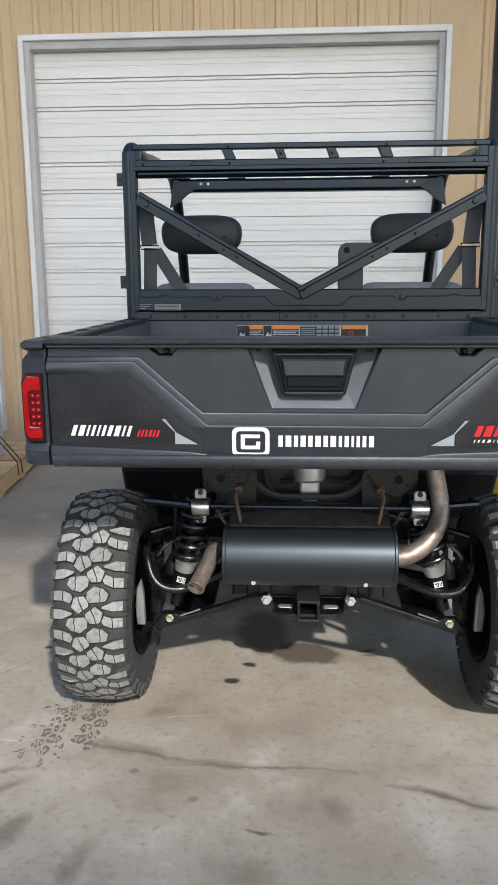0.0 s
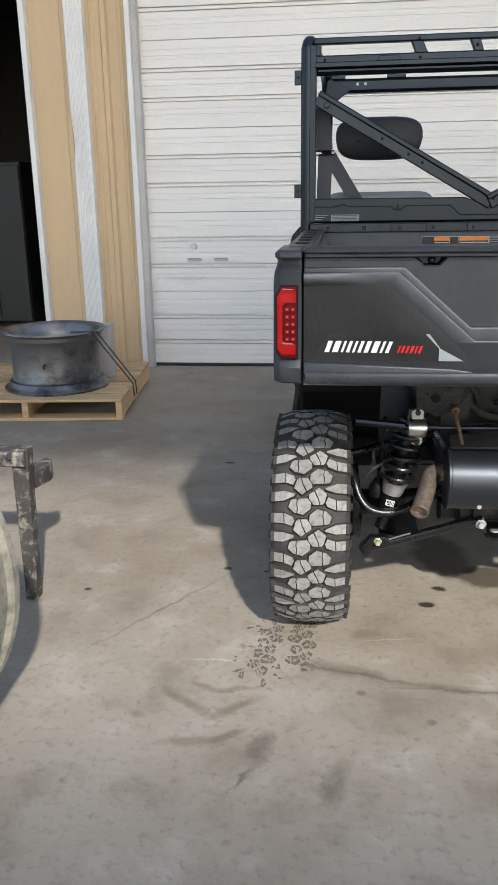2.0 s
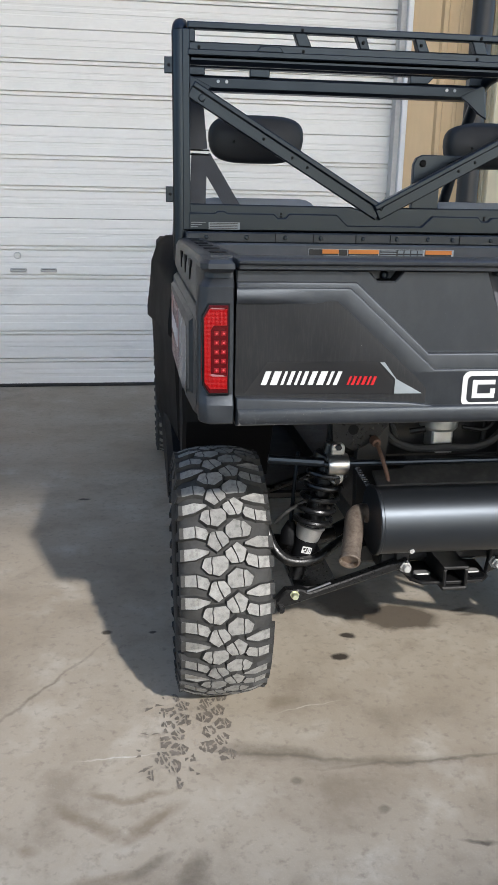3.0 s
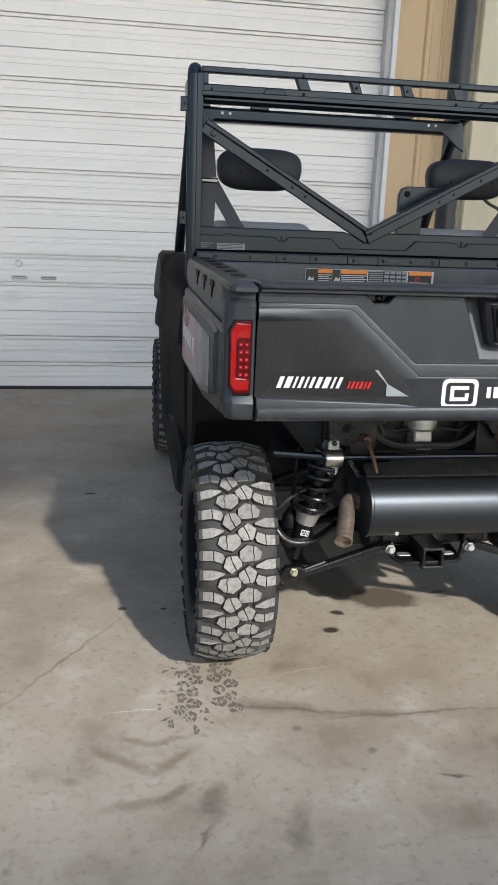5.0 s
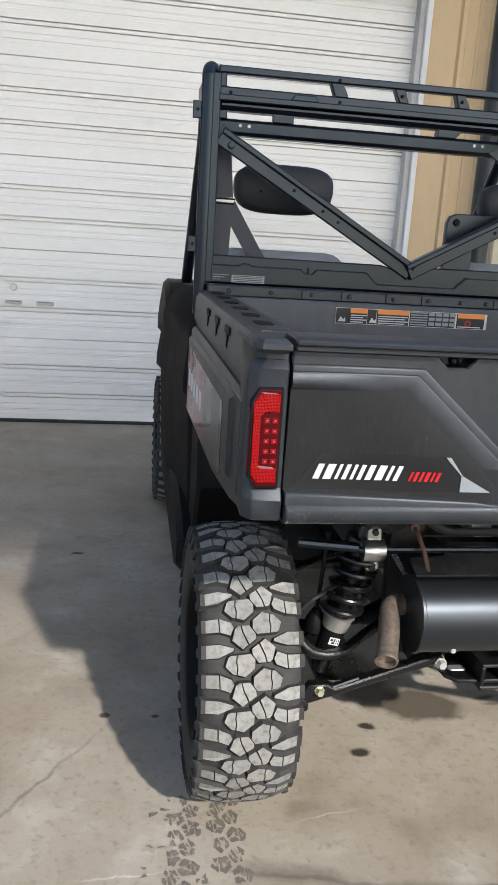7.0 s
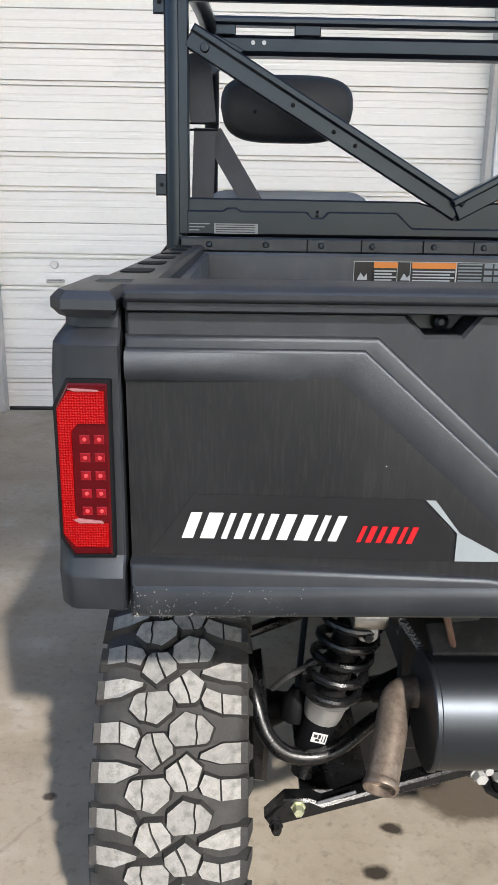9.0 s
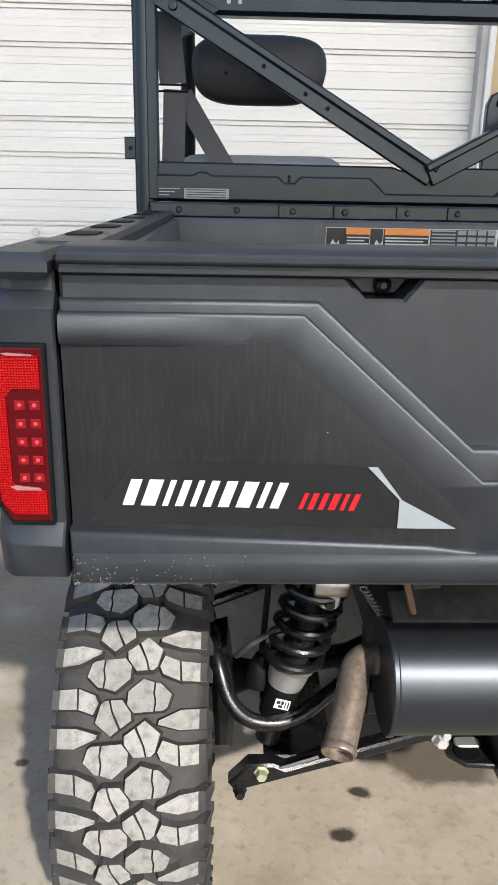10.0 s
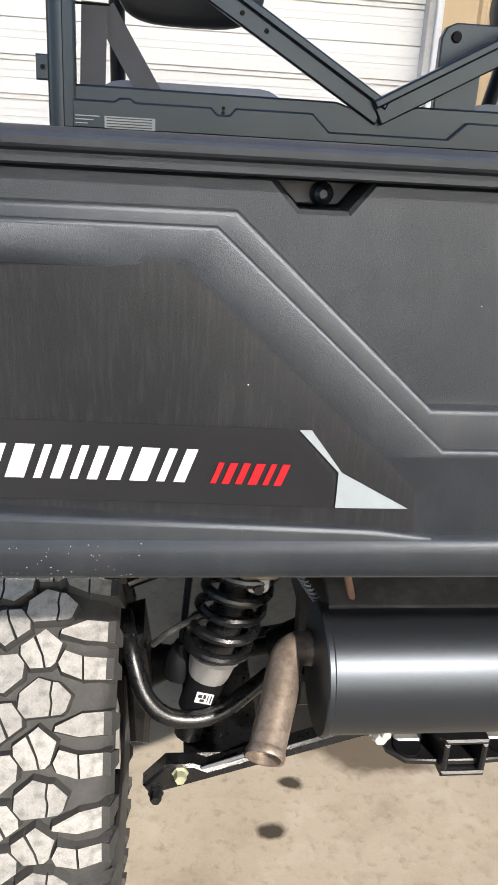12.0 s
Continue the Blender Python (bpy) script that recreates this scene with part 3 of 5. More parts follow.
tagged(part("black_hose", bm, RUBBER), "black rubber hose hanging before the pale panel", "hose")

# drum shape made up for a low yellow thing of unclear kind
drum = thing("drum", "yellow painted steel drum with worn paint, standing in for an unclear yellow thing", "drum", (1.33, 4.30, 0))
bm = B()
prof = [(0, 0.0), (0.26, 0.0), (0.275, 0.012), (0.275, 0.03)]
for c in (0.22, 0.42):
    prof += [(0.268, c - 0.02), (0.282, c), (0.268, c + 0.02)]
prof += [(0.268, 0.62), (0.278, 0.63), (0.278, 0.645), (0.262, 0.65), (0.255, 0.635), (0, 0.635)]
lathe(bm, prof, (0, 0, 0), "z", 36, False)
part("shell", bm, YELLOW, drum)

# pallet with the bare steel wheel strapped on it
pallet = thing("pallet", "pale new pine shipping pallet on the slab", "pallet", (-1.800, 4.51, 0), 5)
for k, y in enumerate((0.0, 0.17, 0.34, 0.51, 0.68, 0.85, 1.02)):
    bm = B()
    box(bm, -1.20, 0.0, y, y + 0.125 + (0.012 if k % 3 == 0 else 0), 0.118, 0.136, 0.002)
    part("deck_board", bm, PINE, pallet)
for x in (-1.20, -0.62, -0.04):
    bm = B()
    box(bm, x, x + 0.04, 0.003, 1.15, 0.020, 0.117, 0.002)
    part("stringer", bm, PINE, pallet)
for y in (0.0, 0.5, 1.03):
    bm = B()
    box(bm, -1.20, 0.0, y, y + 0.12, 0.002, 0.019, 0.002)
    part("bottom_board", bm, PINE, pallet)

rim = thing("tractor_rim", "large bare grey steel wheel rim lying on a pallet", "wheel rim", (-2.325, 4.87, 0.137))
bm = B()
lathe(bm, [(0.335, 0.0), (0.338, 0.012), (0.325, 0.022), (0.312, 0.03), (0.300, 0.055), (0.285, 0.062), (0.278, 0.075), (0.278, 0.285), (0.284, 0.300), (0.292, 0.318), (0.300, 0.325), (0.303, 0.350), (0.322, 0.358), (0.330, 0.368), (0.326, 0.378), (0.305, 0.372), (0.290, 0.362),
           (0.276, 0.335), (0.262, 0.300), (0.262, 0.07), (0.290, 0.02), (0.315, 0.0)], (0, 0, 0), "z", 64)
part("barrel", bm, STEEL_RIM, rim)
bm = B()
lathe(bm, [(0.09, 0.20), (0.262, 0.215), (0.262, 0.228), (0.09, 0.213)], (0, 0, 0), "z", 48)
part("disc", bm, STEEL_RIM, rim)
bm = B()
tube(bm, [(0.03, -0.2785, 0.19), (0.03, -0.300, 0.185), (0.03, -0.305, 0.165)], 0.007, 8)
part("valve_stem", bm, RUBBER, rim)
bm = B()
for dx in (0.0, 0.035):
    tube(bm, [(-2.155 + dx, 4.71, 0.512), (-2.03 + dx, 4.73, 0.512), (-1.835, 4.92 + dx * 2, 0.142), (-1.830, 4.925 + dx * 2, 0.05)], 0.004, 6)
tagged(part("strap", bm, RUBBER), "thin dark banding strap tying the wheel to the pallet", "strap")
bm = B()
box(bm, -2.125, -2.02, 5.09, 5.19, 0.138, 0.50, 0.006)
tagged(part("carton", bm, GREY_DIRT), "plain pale carton standing on the pallet", "carton")

# old implement wheel with its peeling bracket behind it
old = thing("implement_wheel", "old cream steel wheel with peeling bracket standing on the slab", "implement", (-1.752, 1.88, 0))
WX, WY, WR = 0.066, -0.435, 0.500
bm = B()
lathe(bm, [(0.425, -0.060), (0.470, -0.078), (0.490, -0.080), (0.499, -0.068), (0.495, -0.050), (0.482, -0.040), (0.476, 0.0), (0.482, 0.040), (0.495, 0.050), (0.499, 0.068), (0.490, 0.080), (0.472, 0.078), (0.458, 0.0)], (WX, WY, WR), "y", 80)
part("rim", bm, OLD_RIM, old)
bm = B()
lathe(bm, [(0.0, -0.052), (0.110, -0.050), (0.125, -0.030), (0.200, -0.022), (0.462, -0.002), (0.462, 0.012), (0.200, 0.0), (0.0, 0.0)], (WX, WY, WR), "y", 56, False)
part("disc", bm, OLD_WHEEL, old)
for k in range(6):
    a = 2 * math.pi * k / 6
    bm = B()
    lathe(bm, [(0, -0.014), (0.012, -0.014), (0.014, 0.0)], (WX + 0.150 * math.cos(a), WY - 0.026, WR + 0.150 * math.sin(a)), "y", 6, False)
    part("wheel_nut", bm, RUST, old)
bm = B()
tube(bm, [(WX, WY + 0.002, WR), (WX, 0.40, WR)], 0.026, 12)
part("axle", bm, PEELED, old)
bm = B()
prism(bm, [(0.222, 0.0), (0.262, 0.0), (0.278, 0.535), (0.222, 0.535)], 0.455, 0.405, "y", 0.004, True)
part("bracket", bm, PEELED, old, "peeling dark steel bracket")
bm = B()
prism(bm, [(0.000, 0.480), (0.272, 0.480), (0.274, 0.530), (0.000, 0.530)], 0.470, 0.390, "y", 0.004, True)
part("top_bar", bm, PEELED, old)
bm = B()
prism(bm, [(0.222, 0.456), (0.262, 0.456), (0.292, 0.56), (0.282, 0.60), (0.255, 0.62), (0.222, 0.54)], 0.375, 0.440, "z", 0.006, True)
part("clevis", bm, PEELED, old)
for x in (0.10, 0.23):
    bm = B()
    lathe(bm, [(0, -0.012), (0.011, -0.012), (0.012, 0.0)], (x, 0.3895, 0.520), "y", 6, False)
    part("bolt", bm, CHROME, old)

# ---- the utility vehicle ----
car = thing("utility_vehicle", "black side-by-side utility vehicle with a cargo box, parked on concrete", "utility vehicle", (0.06, 0, 0))
GX, GZ0, GZ1 = 0.636, 0.868, 1.158


def both_sides(poly):
    return poly + [(-x, z) for x, z in reversed(poly)]


# tailgate: four stepped layers, a notch for the handle and small clip pockets
gate = part("tailgate", B(), PLASTIC, car)
bm = B()
pocket = [(-0.390, GZ1), (-0.371, 1.138), (-0.338, 1.138), (-0.322, GZ1)]
left = [(-GX, GZ0 + 0.02), (-GX, GZ1)] + pocket + [(-0.157, GZ1), (-0.099, 1.012)]
prism(bm, both_sides(left), 1.862, 1.809, "y", 0.003)
for v in bm.verts:
    if v.co.y < 1.83:
        v.co.y -= max(0.0, v.co.z - 1.0) * 0.05
lower = [(-0.235, 0.930), (-0.425, 1.105), (-GX, 1.105), (-GX, 1.1365), (-0.4125, 1.1365), (-0.264, 1.004)]
prism(bm, both_sides(lower), 1.85, 1.7935, "y", 0.0045, False, True)
lower = [(-GX, 1.098), (-GX, 1.126), (-0.425, 1.126), (-0.253, 0.974)]
PX0, PX1, PZ0, PZ1 = -0.275, -GX, 0.9255, 1.0985
prism(bm, both_sides([(-0.262, GZ0 + 0.012), (PX0, PZ0), (-0.305, 0.965), (-0.435, 1.080), (-0.450, PZ1), (-GX, PZ1)] + lower[1:]), 1.85, 1.789, "y", 0.0035, False, True)


def hollow(x, z):
    """Depth of the flat side panels: flush near the middle, sinking towards the corner posts and downwards."""
    u = max(0.0, min(1.0, (PX0 - (-abs(x))) / (PX0 - PX1)))
    v = max(0.0, min(1.0, (PZ1 - z) / (PZ1 - PZ0)))
    d = max(0.0, min(1.0, (-0.662 * (0.305 - abs(x)) - 0.749 * (z - 0.965)) / 0.13))
    return 1.7887 + u * d * d * (3 - 2 * d) * (0.006 + 0.0095 * v)


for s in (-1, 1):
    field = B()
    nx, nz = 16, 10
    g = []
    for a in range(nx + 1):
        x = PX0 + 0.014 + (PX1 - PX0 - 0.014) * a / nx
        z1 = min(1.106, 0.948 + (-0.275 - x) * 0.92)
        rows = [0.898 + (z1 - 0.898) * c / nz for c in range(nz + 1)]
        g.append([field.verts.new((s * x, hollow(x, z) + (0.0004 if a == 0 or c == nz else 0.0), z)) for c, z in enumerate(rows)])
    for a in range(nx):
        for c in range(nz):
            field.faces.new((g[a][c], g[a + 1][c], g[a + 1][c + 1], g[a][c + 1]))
    part("side_field", field, SHADED_STREAKS, gate, "smooth recessed field with rain streaks, its shade put into the finish")
for s in (-1, 1):
    # low swelling over the flat panel, dying away towards the middle
    ends = []
    for a in range(13):
        f = 1 - a / 12
        h = 0.0036 * f * f * (3 - 2 * f)
        x = -GX + 0.20 * a / 12
        ends.append([bm.verts.new((s * x, 1.7893 - h * dy, z)) for dy, z in ((-0.1, 1.1235), (0.75, 1.1195), (1.0, 1.108), (0.7, 1.1015), (-0.15, 1.0975))])
    for r0, r1 in zip(ends, ends[1:]):
        for k in range(4):
            bm.faces.new((r0[k], r0[k + 1], r1[k + 1], r1[k]))
    bm.faces.new(ends[0])
    lip = [(s * x, z) for x, z in ((-GX, GZ0 + 0.005), (-GX, 0.924), (-0.30, 0.911), (-0.215, 0.900), (-0.215, GZ0 + 0.005))]
    prism(bm, lip, 1.815, 1.7835, "y", 0.005, False, True)
prism(bm, [(-GX, GZ0), (-GX, 0.905), (GX, 0.905), (GX, GZ0)], 1.85, 1.779, "y", 0.012, False, True)
gate.location.y = 0.012
gate.data = mesh_of("tailgate", bm, PLASTIC, 36)
# handle pocket behind the notch
bm = B()
outer = [(-0.1575, 1.162, 1.838), (-0.0985, 1.0115, 1.813), (0.0985, 1.0115, 1.813), (0.1575, 1.162, 1.838)]
inner = [(-0.112, 1.162, 1.860), (-0.082, 1.046, 1.846), (0.082, 1.046, 1.846), (0.112, 1.162, 1.860)]
vo = [bm.verts.new((x, y, z)) for x, z, y in outer]
vi = [bm.verts.new((x, y, z)) for x, z, y in inner]
for i in range(3):
    bm.faces.new((vo[i], vo[i + 1], vi[i + 1], vi[i]))
bm.faces.new(vi)
vb = [bm.verts.new((x, 1.86, z)) for x, z, y in outer]
for i in range(3):
    bm.faces.new((vb[i], vb[i + 1], vo[i + 1], vo[i]))
part("handle_pocket", bm, GREY_PLASTIC, gate, "slanted silver grey handle pocket")
bm = B()
fr = [(-0.102, 1.150), (-0.076, 1.046), (-0.066, 1.040), (0.066, 1.040), (0.076, 1.046), (0.102, 1.150)]
prism(bm, fr, 1.86, 1.806, "y", 0.008)
bz = part("bezel", bm, PLASTIC, gate)
bm = B()
prism(bm, [(-0.090, 1.140), (-0.069, 1.053), (0.069, 1.053), (0.090, 1.140)], 1.806, 1.801, "y", 0.004)
part("bezel_step", bm, DARK_PLASTIC, bz)
bm = B()
prism(bm, [(-0.076, 1.131), (-0.070, 1.090), (0.070, 1.090), (0.076, 1.131)], 1.81, 1.791, "y", 0.004)
part("latch_paddle", bm, PLASTIC, bz, "tilted black latch paddle")
bm = B()
box(bm, -0.062, 0.062, 1.797, 1.8005, 1.066, 1.089, 0.001)
part("latch_slot", bm, DARK_PLASTIC, bz)
# top cap rail
bm = B()
prof = [(1.790, 1.1575), (1.7870, 1.159), (1.7865, 1.1655), (1.7805, 1.1675), (1.7790, 1.1695), (1.7785, 1.1740), (1.7805, 1.1760), (1.7900, 1.1795), (1.800, 1.1805), (1.862, 1.1805), (1.868, 1.176), (1.868, 1.1575)]
prism(bm, prof, -GX, GX, "x", 0.004, True)
part("top_cap", bm, PLASTIC, gate, sharp=24)
for s in (-1, 1):
    for x, r in ((0.352, 0.0066), (0.131, 0.005)):
        bm = B()
        z, y = (1.1475, 1.829) if x > 0.3 else (1.152, 1.826)
        lathe(bm, [(0, -0.006), (r * 0.45, -0.006), (r * 0.5, -0.009), (r, -0.007), (r * 1.25, 0.0), (r * 1.25, 0.006)], (s * x, y, z), "y", 14, False)
        part("screw", bm, POWDER, gate)
    bm = B()
    prism(bm, [(s * -0.388, 1.157), (s * -0.370, 1.139), (s * -0.339, 1.139), (s * -0.324, 1.157)], 1.863, 1.834, "y", 0.002)
    part("clip", bm, PLASTIC, gate)


# decals on the tailgate; brand marks are plain shapes
def sticker(name, poly, y, mat, parent, label="", depth=0.0006):
    bm = B()
    prism(bm, poly, y + depth, y, "y")
    return part(name, bm, mat, parent, label)


def laid(name, rows_z, lefts, rights, lift, mat, parent, label="", cells=10):
    """A thin vinyl patch laid on the hollow side panel, between left and right edges given row by row."""
    bm = B()
    g = [[bm.verts.new((x0 + (x1 - x0) * k / cells, hollow(x0 + (x1 - x0) * k / cells, z) - lift, z)) for k in range(cells + 1)] for z, x0, x1 in zip(rows_z, lefts, rights)]
    for r0, r1 in zip(g, g[1:]):
        for k in range(cells):
            bm.faces.new((r0[k], r0[k + 1], r1[k + 1], r1[k]))
    return part(name, bm, mat, parent, label)


def slanted(x, z, w, h, lean=0.35):
    return [(x, z), (x + w, z), (x + w + h * lean, z + h), (x + h * lean, z + h)]


YD = 1.7884
for s in (-1, 1):
    pair = lambda lo, hi: (lo, hi) if s > 0 else ([-v for v in hi], [-v for v in lo])
    lo, hi = pair([0.334, 0.334, 0.366], [0.618, 0.601, 0.576])
    laid("decal_ground", [0.9275, 0.952, 0.9885], lo, hi, 0.0010, BLACK_INK, gate, "gloss black decal ground")
    lo, hi = pair([0.275, 0.328, 0.353], [0.3305, 0.3305, 0.362])
    laid("decal_arrow", [0.9275, 0.956, 0.9885], lo, hi, 0.0022, GREY_INK, gate, "grey arrow-shaped decal", 4)


def word_blocks(x, z, widths, h, mat, parent, lift=0.0022, lean=0.35, gap=0.0065):
    """A word mark as plain slanted letter-sized shapes."""
    for w in [v for w in widths for v in ((w * 0.46, w * 0.54) if w > 0.017 else (w,))]:
        laid("word_mark", [z, z + h * 0.5, z + h], [x, x + h * lean * 0.5, x + h * lean], [x + w - gap, x + w - gap + h * lean * 0.5, x + w - gap + h * lean], lift, mat, parent, "", 3)
        x += w


word_blocks(-0.588, 0.9445, (0.037, 0.026, 0.026, 0.036, 0.027), 0.0265, WHITE_INK, gate)
word_blocks(-0.424, 0.9445, (0.018, 0.020, 0.018), 0.0170, RED_INK, gate, gap=0.0042)
word_blocks(0.375, 0.9500, (0.045, 0.034, 0.034, 0.044, 0.033), 0.0265, RED_INK, gate)
word_blocks(0.375, 0.9360, (0.020, 0.026, 0.018, 0.030, 0.024), 0.0070, WHITE_INK, gate)
word_blocks(-0.083, 0.9235, (0.037, 0.034, 0.036, 0.036, 0.030, 0.026, 0.033), 0.0270, WHITE_INK, gate, lean=0.0, gap=0.006)
# rounded badge ring with an inner open ring
bm = B()
o, i_ = rounded(0.090, 0.071, 0.015, 5, -0.149, 0.934), rounded(0.070, 0.052, 0.009, 5, -0.149, 0.934)
ring_o = [bm.verts.new((x, YD - 0.0002, z)) for x, z in o]
ring_i = [bm.verts.new((x, YD - 0.0002, z)) for x, z in i_]
for k in range(len(o)):
    j = (k + 1) % len(o)
    bm.faces.new((ring_o[k], ring_o[j], ring_i[j], ring_i[k]))
part("badge_ring", bm, WHITE_INK, gate, "white rounded badge outline")
bm = B()
for a in ((-0.173, -0.163, 0.916, 0.952), (-0.163, -0.127, 0.943, 0.952), (-0.163, -0.127, 0.916, 0.925), (-0.136, -0.126, 0.925, 0.935)):
    prism(bm, [(a[0], a[2]), (a[1], a[2]), (a[1], a[3]), (a[0], a[3])], YD + 0.0003, YD - 0.0002, "y")
part("badge_mark", bm, WHITE_INK, gate)


# fine pale grit stuck to the gate's lower corner
rnd = random.Random(11)
bm = B()
for k in range(190):
    u = rnd.random() ** 2.4
    x, z = -GX + 0.004 + 0.16 * u, 0.872 + 0.030 * rnd.random() ** 3.2
    if k > 168:
        x, z = rnd.uniform(-GX + 0.01, 0.3), rnd.uniform(0.90, 1.13)
    y = (1.7788 if z < 0.905 else 1.7830 if z < 0.915 else hollow(x, z) - 0.0002) if x < -0.26 or z < 0.905 else 1.7985
    r = rnd.uniform(0.0003, 0.0008)
    vs = [bm.verts.new((x + dx * r, y - dy * r * 0.6, z + dz * r)) for dx, dy, dz in ((1, 0, 0), (0, 0, 1), (-1, 0, 0), (0, 0, -1), (0, 1, 0))]
    for i in range(4):
        bm.faces.new((vs[i], vs[(i + 1) % 4], vs[4]))
grit = part("grit", bm, TREAD, gate)
tagged(grit, kind="stuff")


# cargo box
cargo = new("cargo_box")
cargo.parent = car
bm = B()
box(bm, -0.62, 0.62, 1.885, 2.946, 0.90, 0.928, 0.004)
part("bed_floor", bm, BED, cargo)
bm = B()
box(bm, -0.66, 0.66, 2.948, 2.985, 0.90, 1.163, 0.006)
part("front_wall", bm, BED, cargo)
for s in (-1, 1):
    x0, x1 = sorted((s * 0.600, s * 0.628))
    bm = B()
    box(bm, x0, x1, 1.885, 2.946, 0.93, 1.160, 0.006)
    part("inner_wall", bm, BED, cargo)
# ribs on the front wall's top strip, with screws
bm = B()
box(bm, -0.665, 0.665, 2.965, 3.0, 1.163, 1.196, 0.004)
strip = part("front_strip", bm, PLASTIC, cargo)
for x in (-0.60, -0.47, -0.343, -0.225, -0.082, 0.033, 0.14, 0.225, 0.36, 0.49, 0.60):
    bm = B()
    lathe(bm, [(0, -0.005), (0.0045, -0.005), (0.0065, -0.003), (0.0075, 0.002)], (x, 2.964, 1.180), "y", 12, False)
    part("screw", bm, POWDER, strip)
for x in (-0.375, -0.25, -0.107, 0.01, 0.25):
    bm = B()
    box(bm, x - 0.0012, x + 0.0012, 2.962, 2.9655, 1.165, 1.194, 0.0005)
    part("rib_line", bm, DARK_PLASTIC, strip)

for s in (-1, 1):
    side = part("side_panel", B(), PLASTIC, cargo)
    bm = B()
    # rail along the top, flaring outwards at the foot
    prof = [(s * 0.612, 1.140), (s * 0.612, 1.172), (s * 0.618, 1.177), (s * 0.672, 1.177), (s * 0.688, 1.170), (s * 0.697, 1.154), (s * 0.700, 1.095), (s * 0.690, 1.066), (s * 0.640, 1.066)]
    put = [(x, z) for x, z in prof]
    prism(bm, put, 1.905, 2.985, "y", 0.0)
    part("top_rail", bm, PLASTIC, side, sharp=28)
    # lower side skin with rising arch edge
    bm = B()
    sk = [(1.868, 0.888), (1.868, 1.068), (2.985, 1.068), (2.985, 0.785), (2.25, 0.815), (1.95, 0.852)]
    prism(bm, sk, s * 0.640, s * 0.706, "x", 0.010)
    side.data = mesh_of("side_panel", bm, PLASTIC, 28)
    bm = B()
    sk = [(1.965, 0.895), (1.965, 1.050), (2.04, 1.060), (2.975, 1.040), (2.975, 0.805), (2.26, 0.835)]
    prism(bm, sk, s * 0.690, s * 0.714, "x", 0.008)
    part("raised_field", bm, PLASTIC, side, sharp=28)
    # dark tie-down slots in the rail
    for k in range(6):
        y = 2.03 + k * 0.16
        bm = B()
        prism(bm, rounded(0.034, 0.070, 0.012, 4, s * 0.650, y), 1.172, 1.1785, "z")
        part("rail_slot", bm, DARK_PLASTIC, side)
    for k in range(3):
        y = 2.16 + k * 0.20
        bm = B()
        prism(bm, [(y - 0.035, 1.155), (y + 0.035, 1.155), (y + 0.035, 1.140), (y + 0.012, 1.140), (y, 1.112), (y - 0.012, 1.140), (y - 0.035, 1.140)], s * 0.690, s * 0.7015, "x")
        part("tie_slot", bm, DARK_PLASTIC, side)
    # side decal: red and grey fields with plain marks
    bm = B()
    prism(bm, [(2.06, 0.875), (2.06, 1.020), (2.42, 1.018), (2.42, 0.842), (2.27, 0.848)], s * 0.7135, s * 0.7150, "x")
    d = part("side_decal", bm, GLOSS_BLACK, side, "glossy black side decal")
    bm = B()
    prism(bm, [(2.42, 0.842), (2.42, 1.018), (2.95, 1.014), (2.95, 0.820)], s * 0.7135, s * 0.7150, "x")
    part("side_decal", bm, GLOSS_RED, side, "glossy red side decal")
    for k in range(5):
        y = 2.90 - k * 0.088
        bm = B()
        prism(bm, [(y, 0.900), (y - 0.06, 0.905), (y - 0.06, 0.955), (y, 0.950)], s * 0.7148, s * 0.7156, "x")
        part("word_mark", bm, WHITE_INK, side)
    # rear corner post: bevelled column carrying the lamp
    post = part("corner_post", B(), PLASTIC, cargo)
    bm = B()
    rings = []
    for z, f, xo in ((0.870, 1.799, 0.699), (0.876, 1.788, 0.705), (0.909, 1.785, 0.706), (0.914, 1.787, 0.706), (0.928, 1.797, 0.707), (1.100, 1.797, 0.706),
                     (1.127, 1.794, 0.703), (1.131, 1.797, 0.701), (1.1415, 1.806, 0.693), (1.160, 1.807, 0.693)):
        ring = [(0.6405, f + 0.002), (0.6425, f), (xo - 0.018, f + 0.001), (xo - 0.012, f + 0.004), (xo - 0.002, f + 0.016), (xo, f + 0.022), (0.703, 1.905), (0.6405, 1.905)]
        rings.append([bm.verts.new((s * x, y, z)) for x, y in ring])
    for r0, r1 in zip(rings, rings[1:]):
        for k in range(8):
            bm.faces.new((r0[k], r0[(k + 1) % 8], r1[(k + 1) % 8], r1[k]))
    bm.faces.new(rings[0]), bm.faces.new(rings[-1])
    cap = [(s * 0.6405, 1.783), (s * 0.688, 1.786), (s * 0.701, 1.806), (s * 0.700, 1.99), (s * 0.612, 1.99), (s * 0.612, 1.87), (s * 0.6405, 1.86)]
    prism(bm, cap, 1.152, 1.1745, "z", 0.007, True)
    post.location.y = 0.010
    post.data = mesh_of("corner_post", bm, PLASTIC, 26)
    # tail lamp
    lamp = part("tail_lamp", B(), LENS, cargo, "red tail lamp with a dark diode window")
    bm = B()
    out = [(s * x, z) for x, z in ((-0.6500, 0.931), (-0.6870, 0.931), (-0.6975, 0.948), (-0.6985, 1.074), (-0.6870, 1.096), (-0.6500, 1.096))]
    out = [(-x, z) for x, z in out]
    prism(bm, out, 1.81, 1.779, "y", 0.003)
    prism(bm, [(1.784, 0.950), (1.784, 1.076), (1.815, 1.070), (1.850, 1.050), (1.850, 0.960), (1.815, 0.945)], s * 0.686, s * 0.6985, "x", 0.003)
    lamp.location.y = 0.019
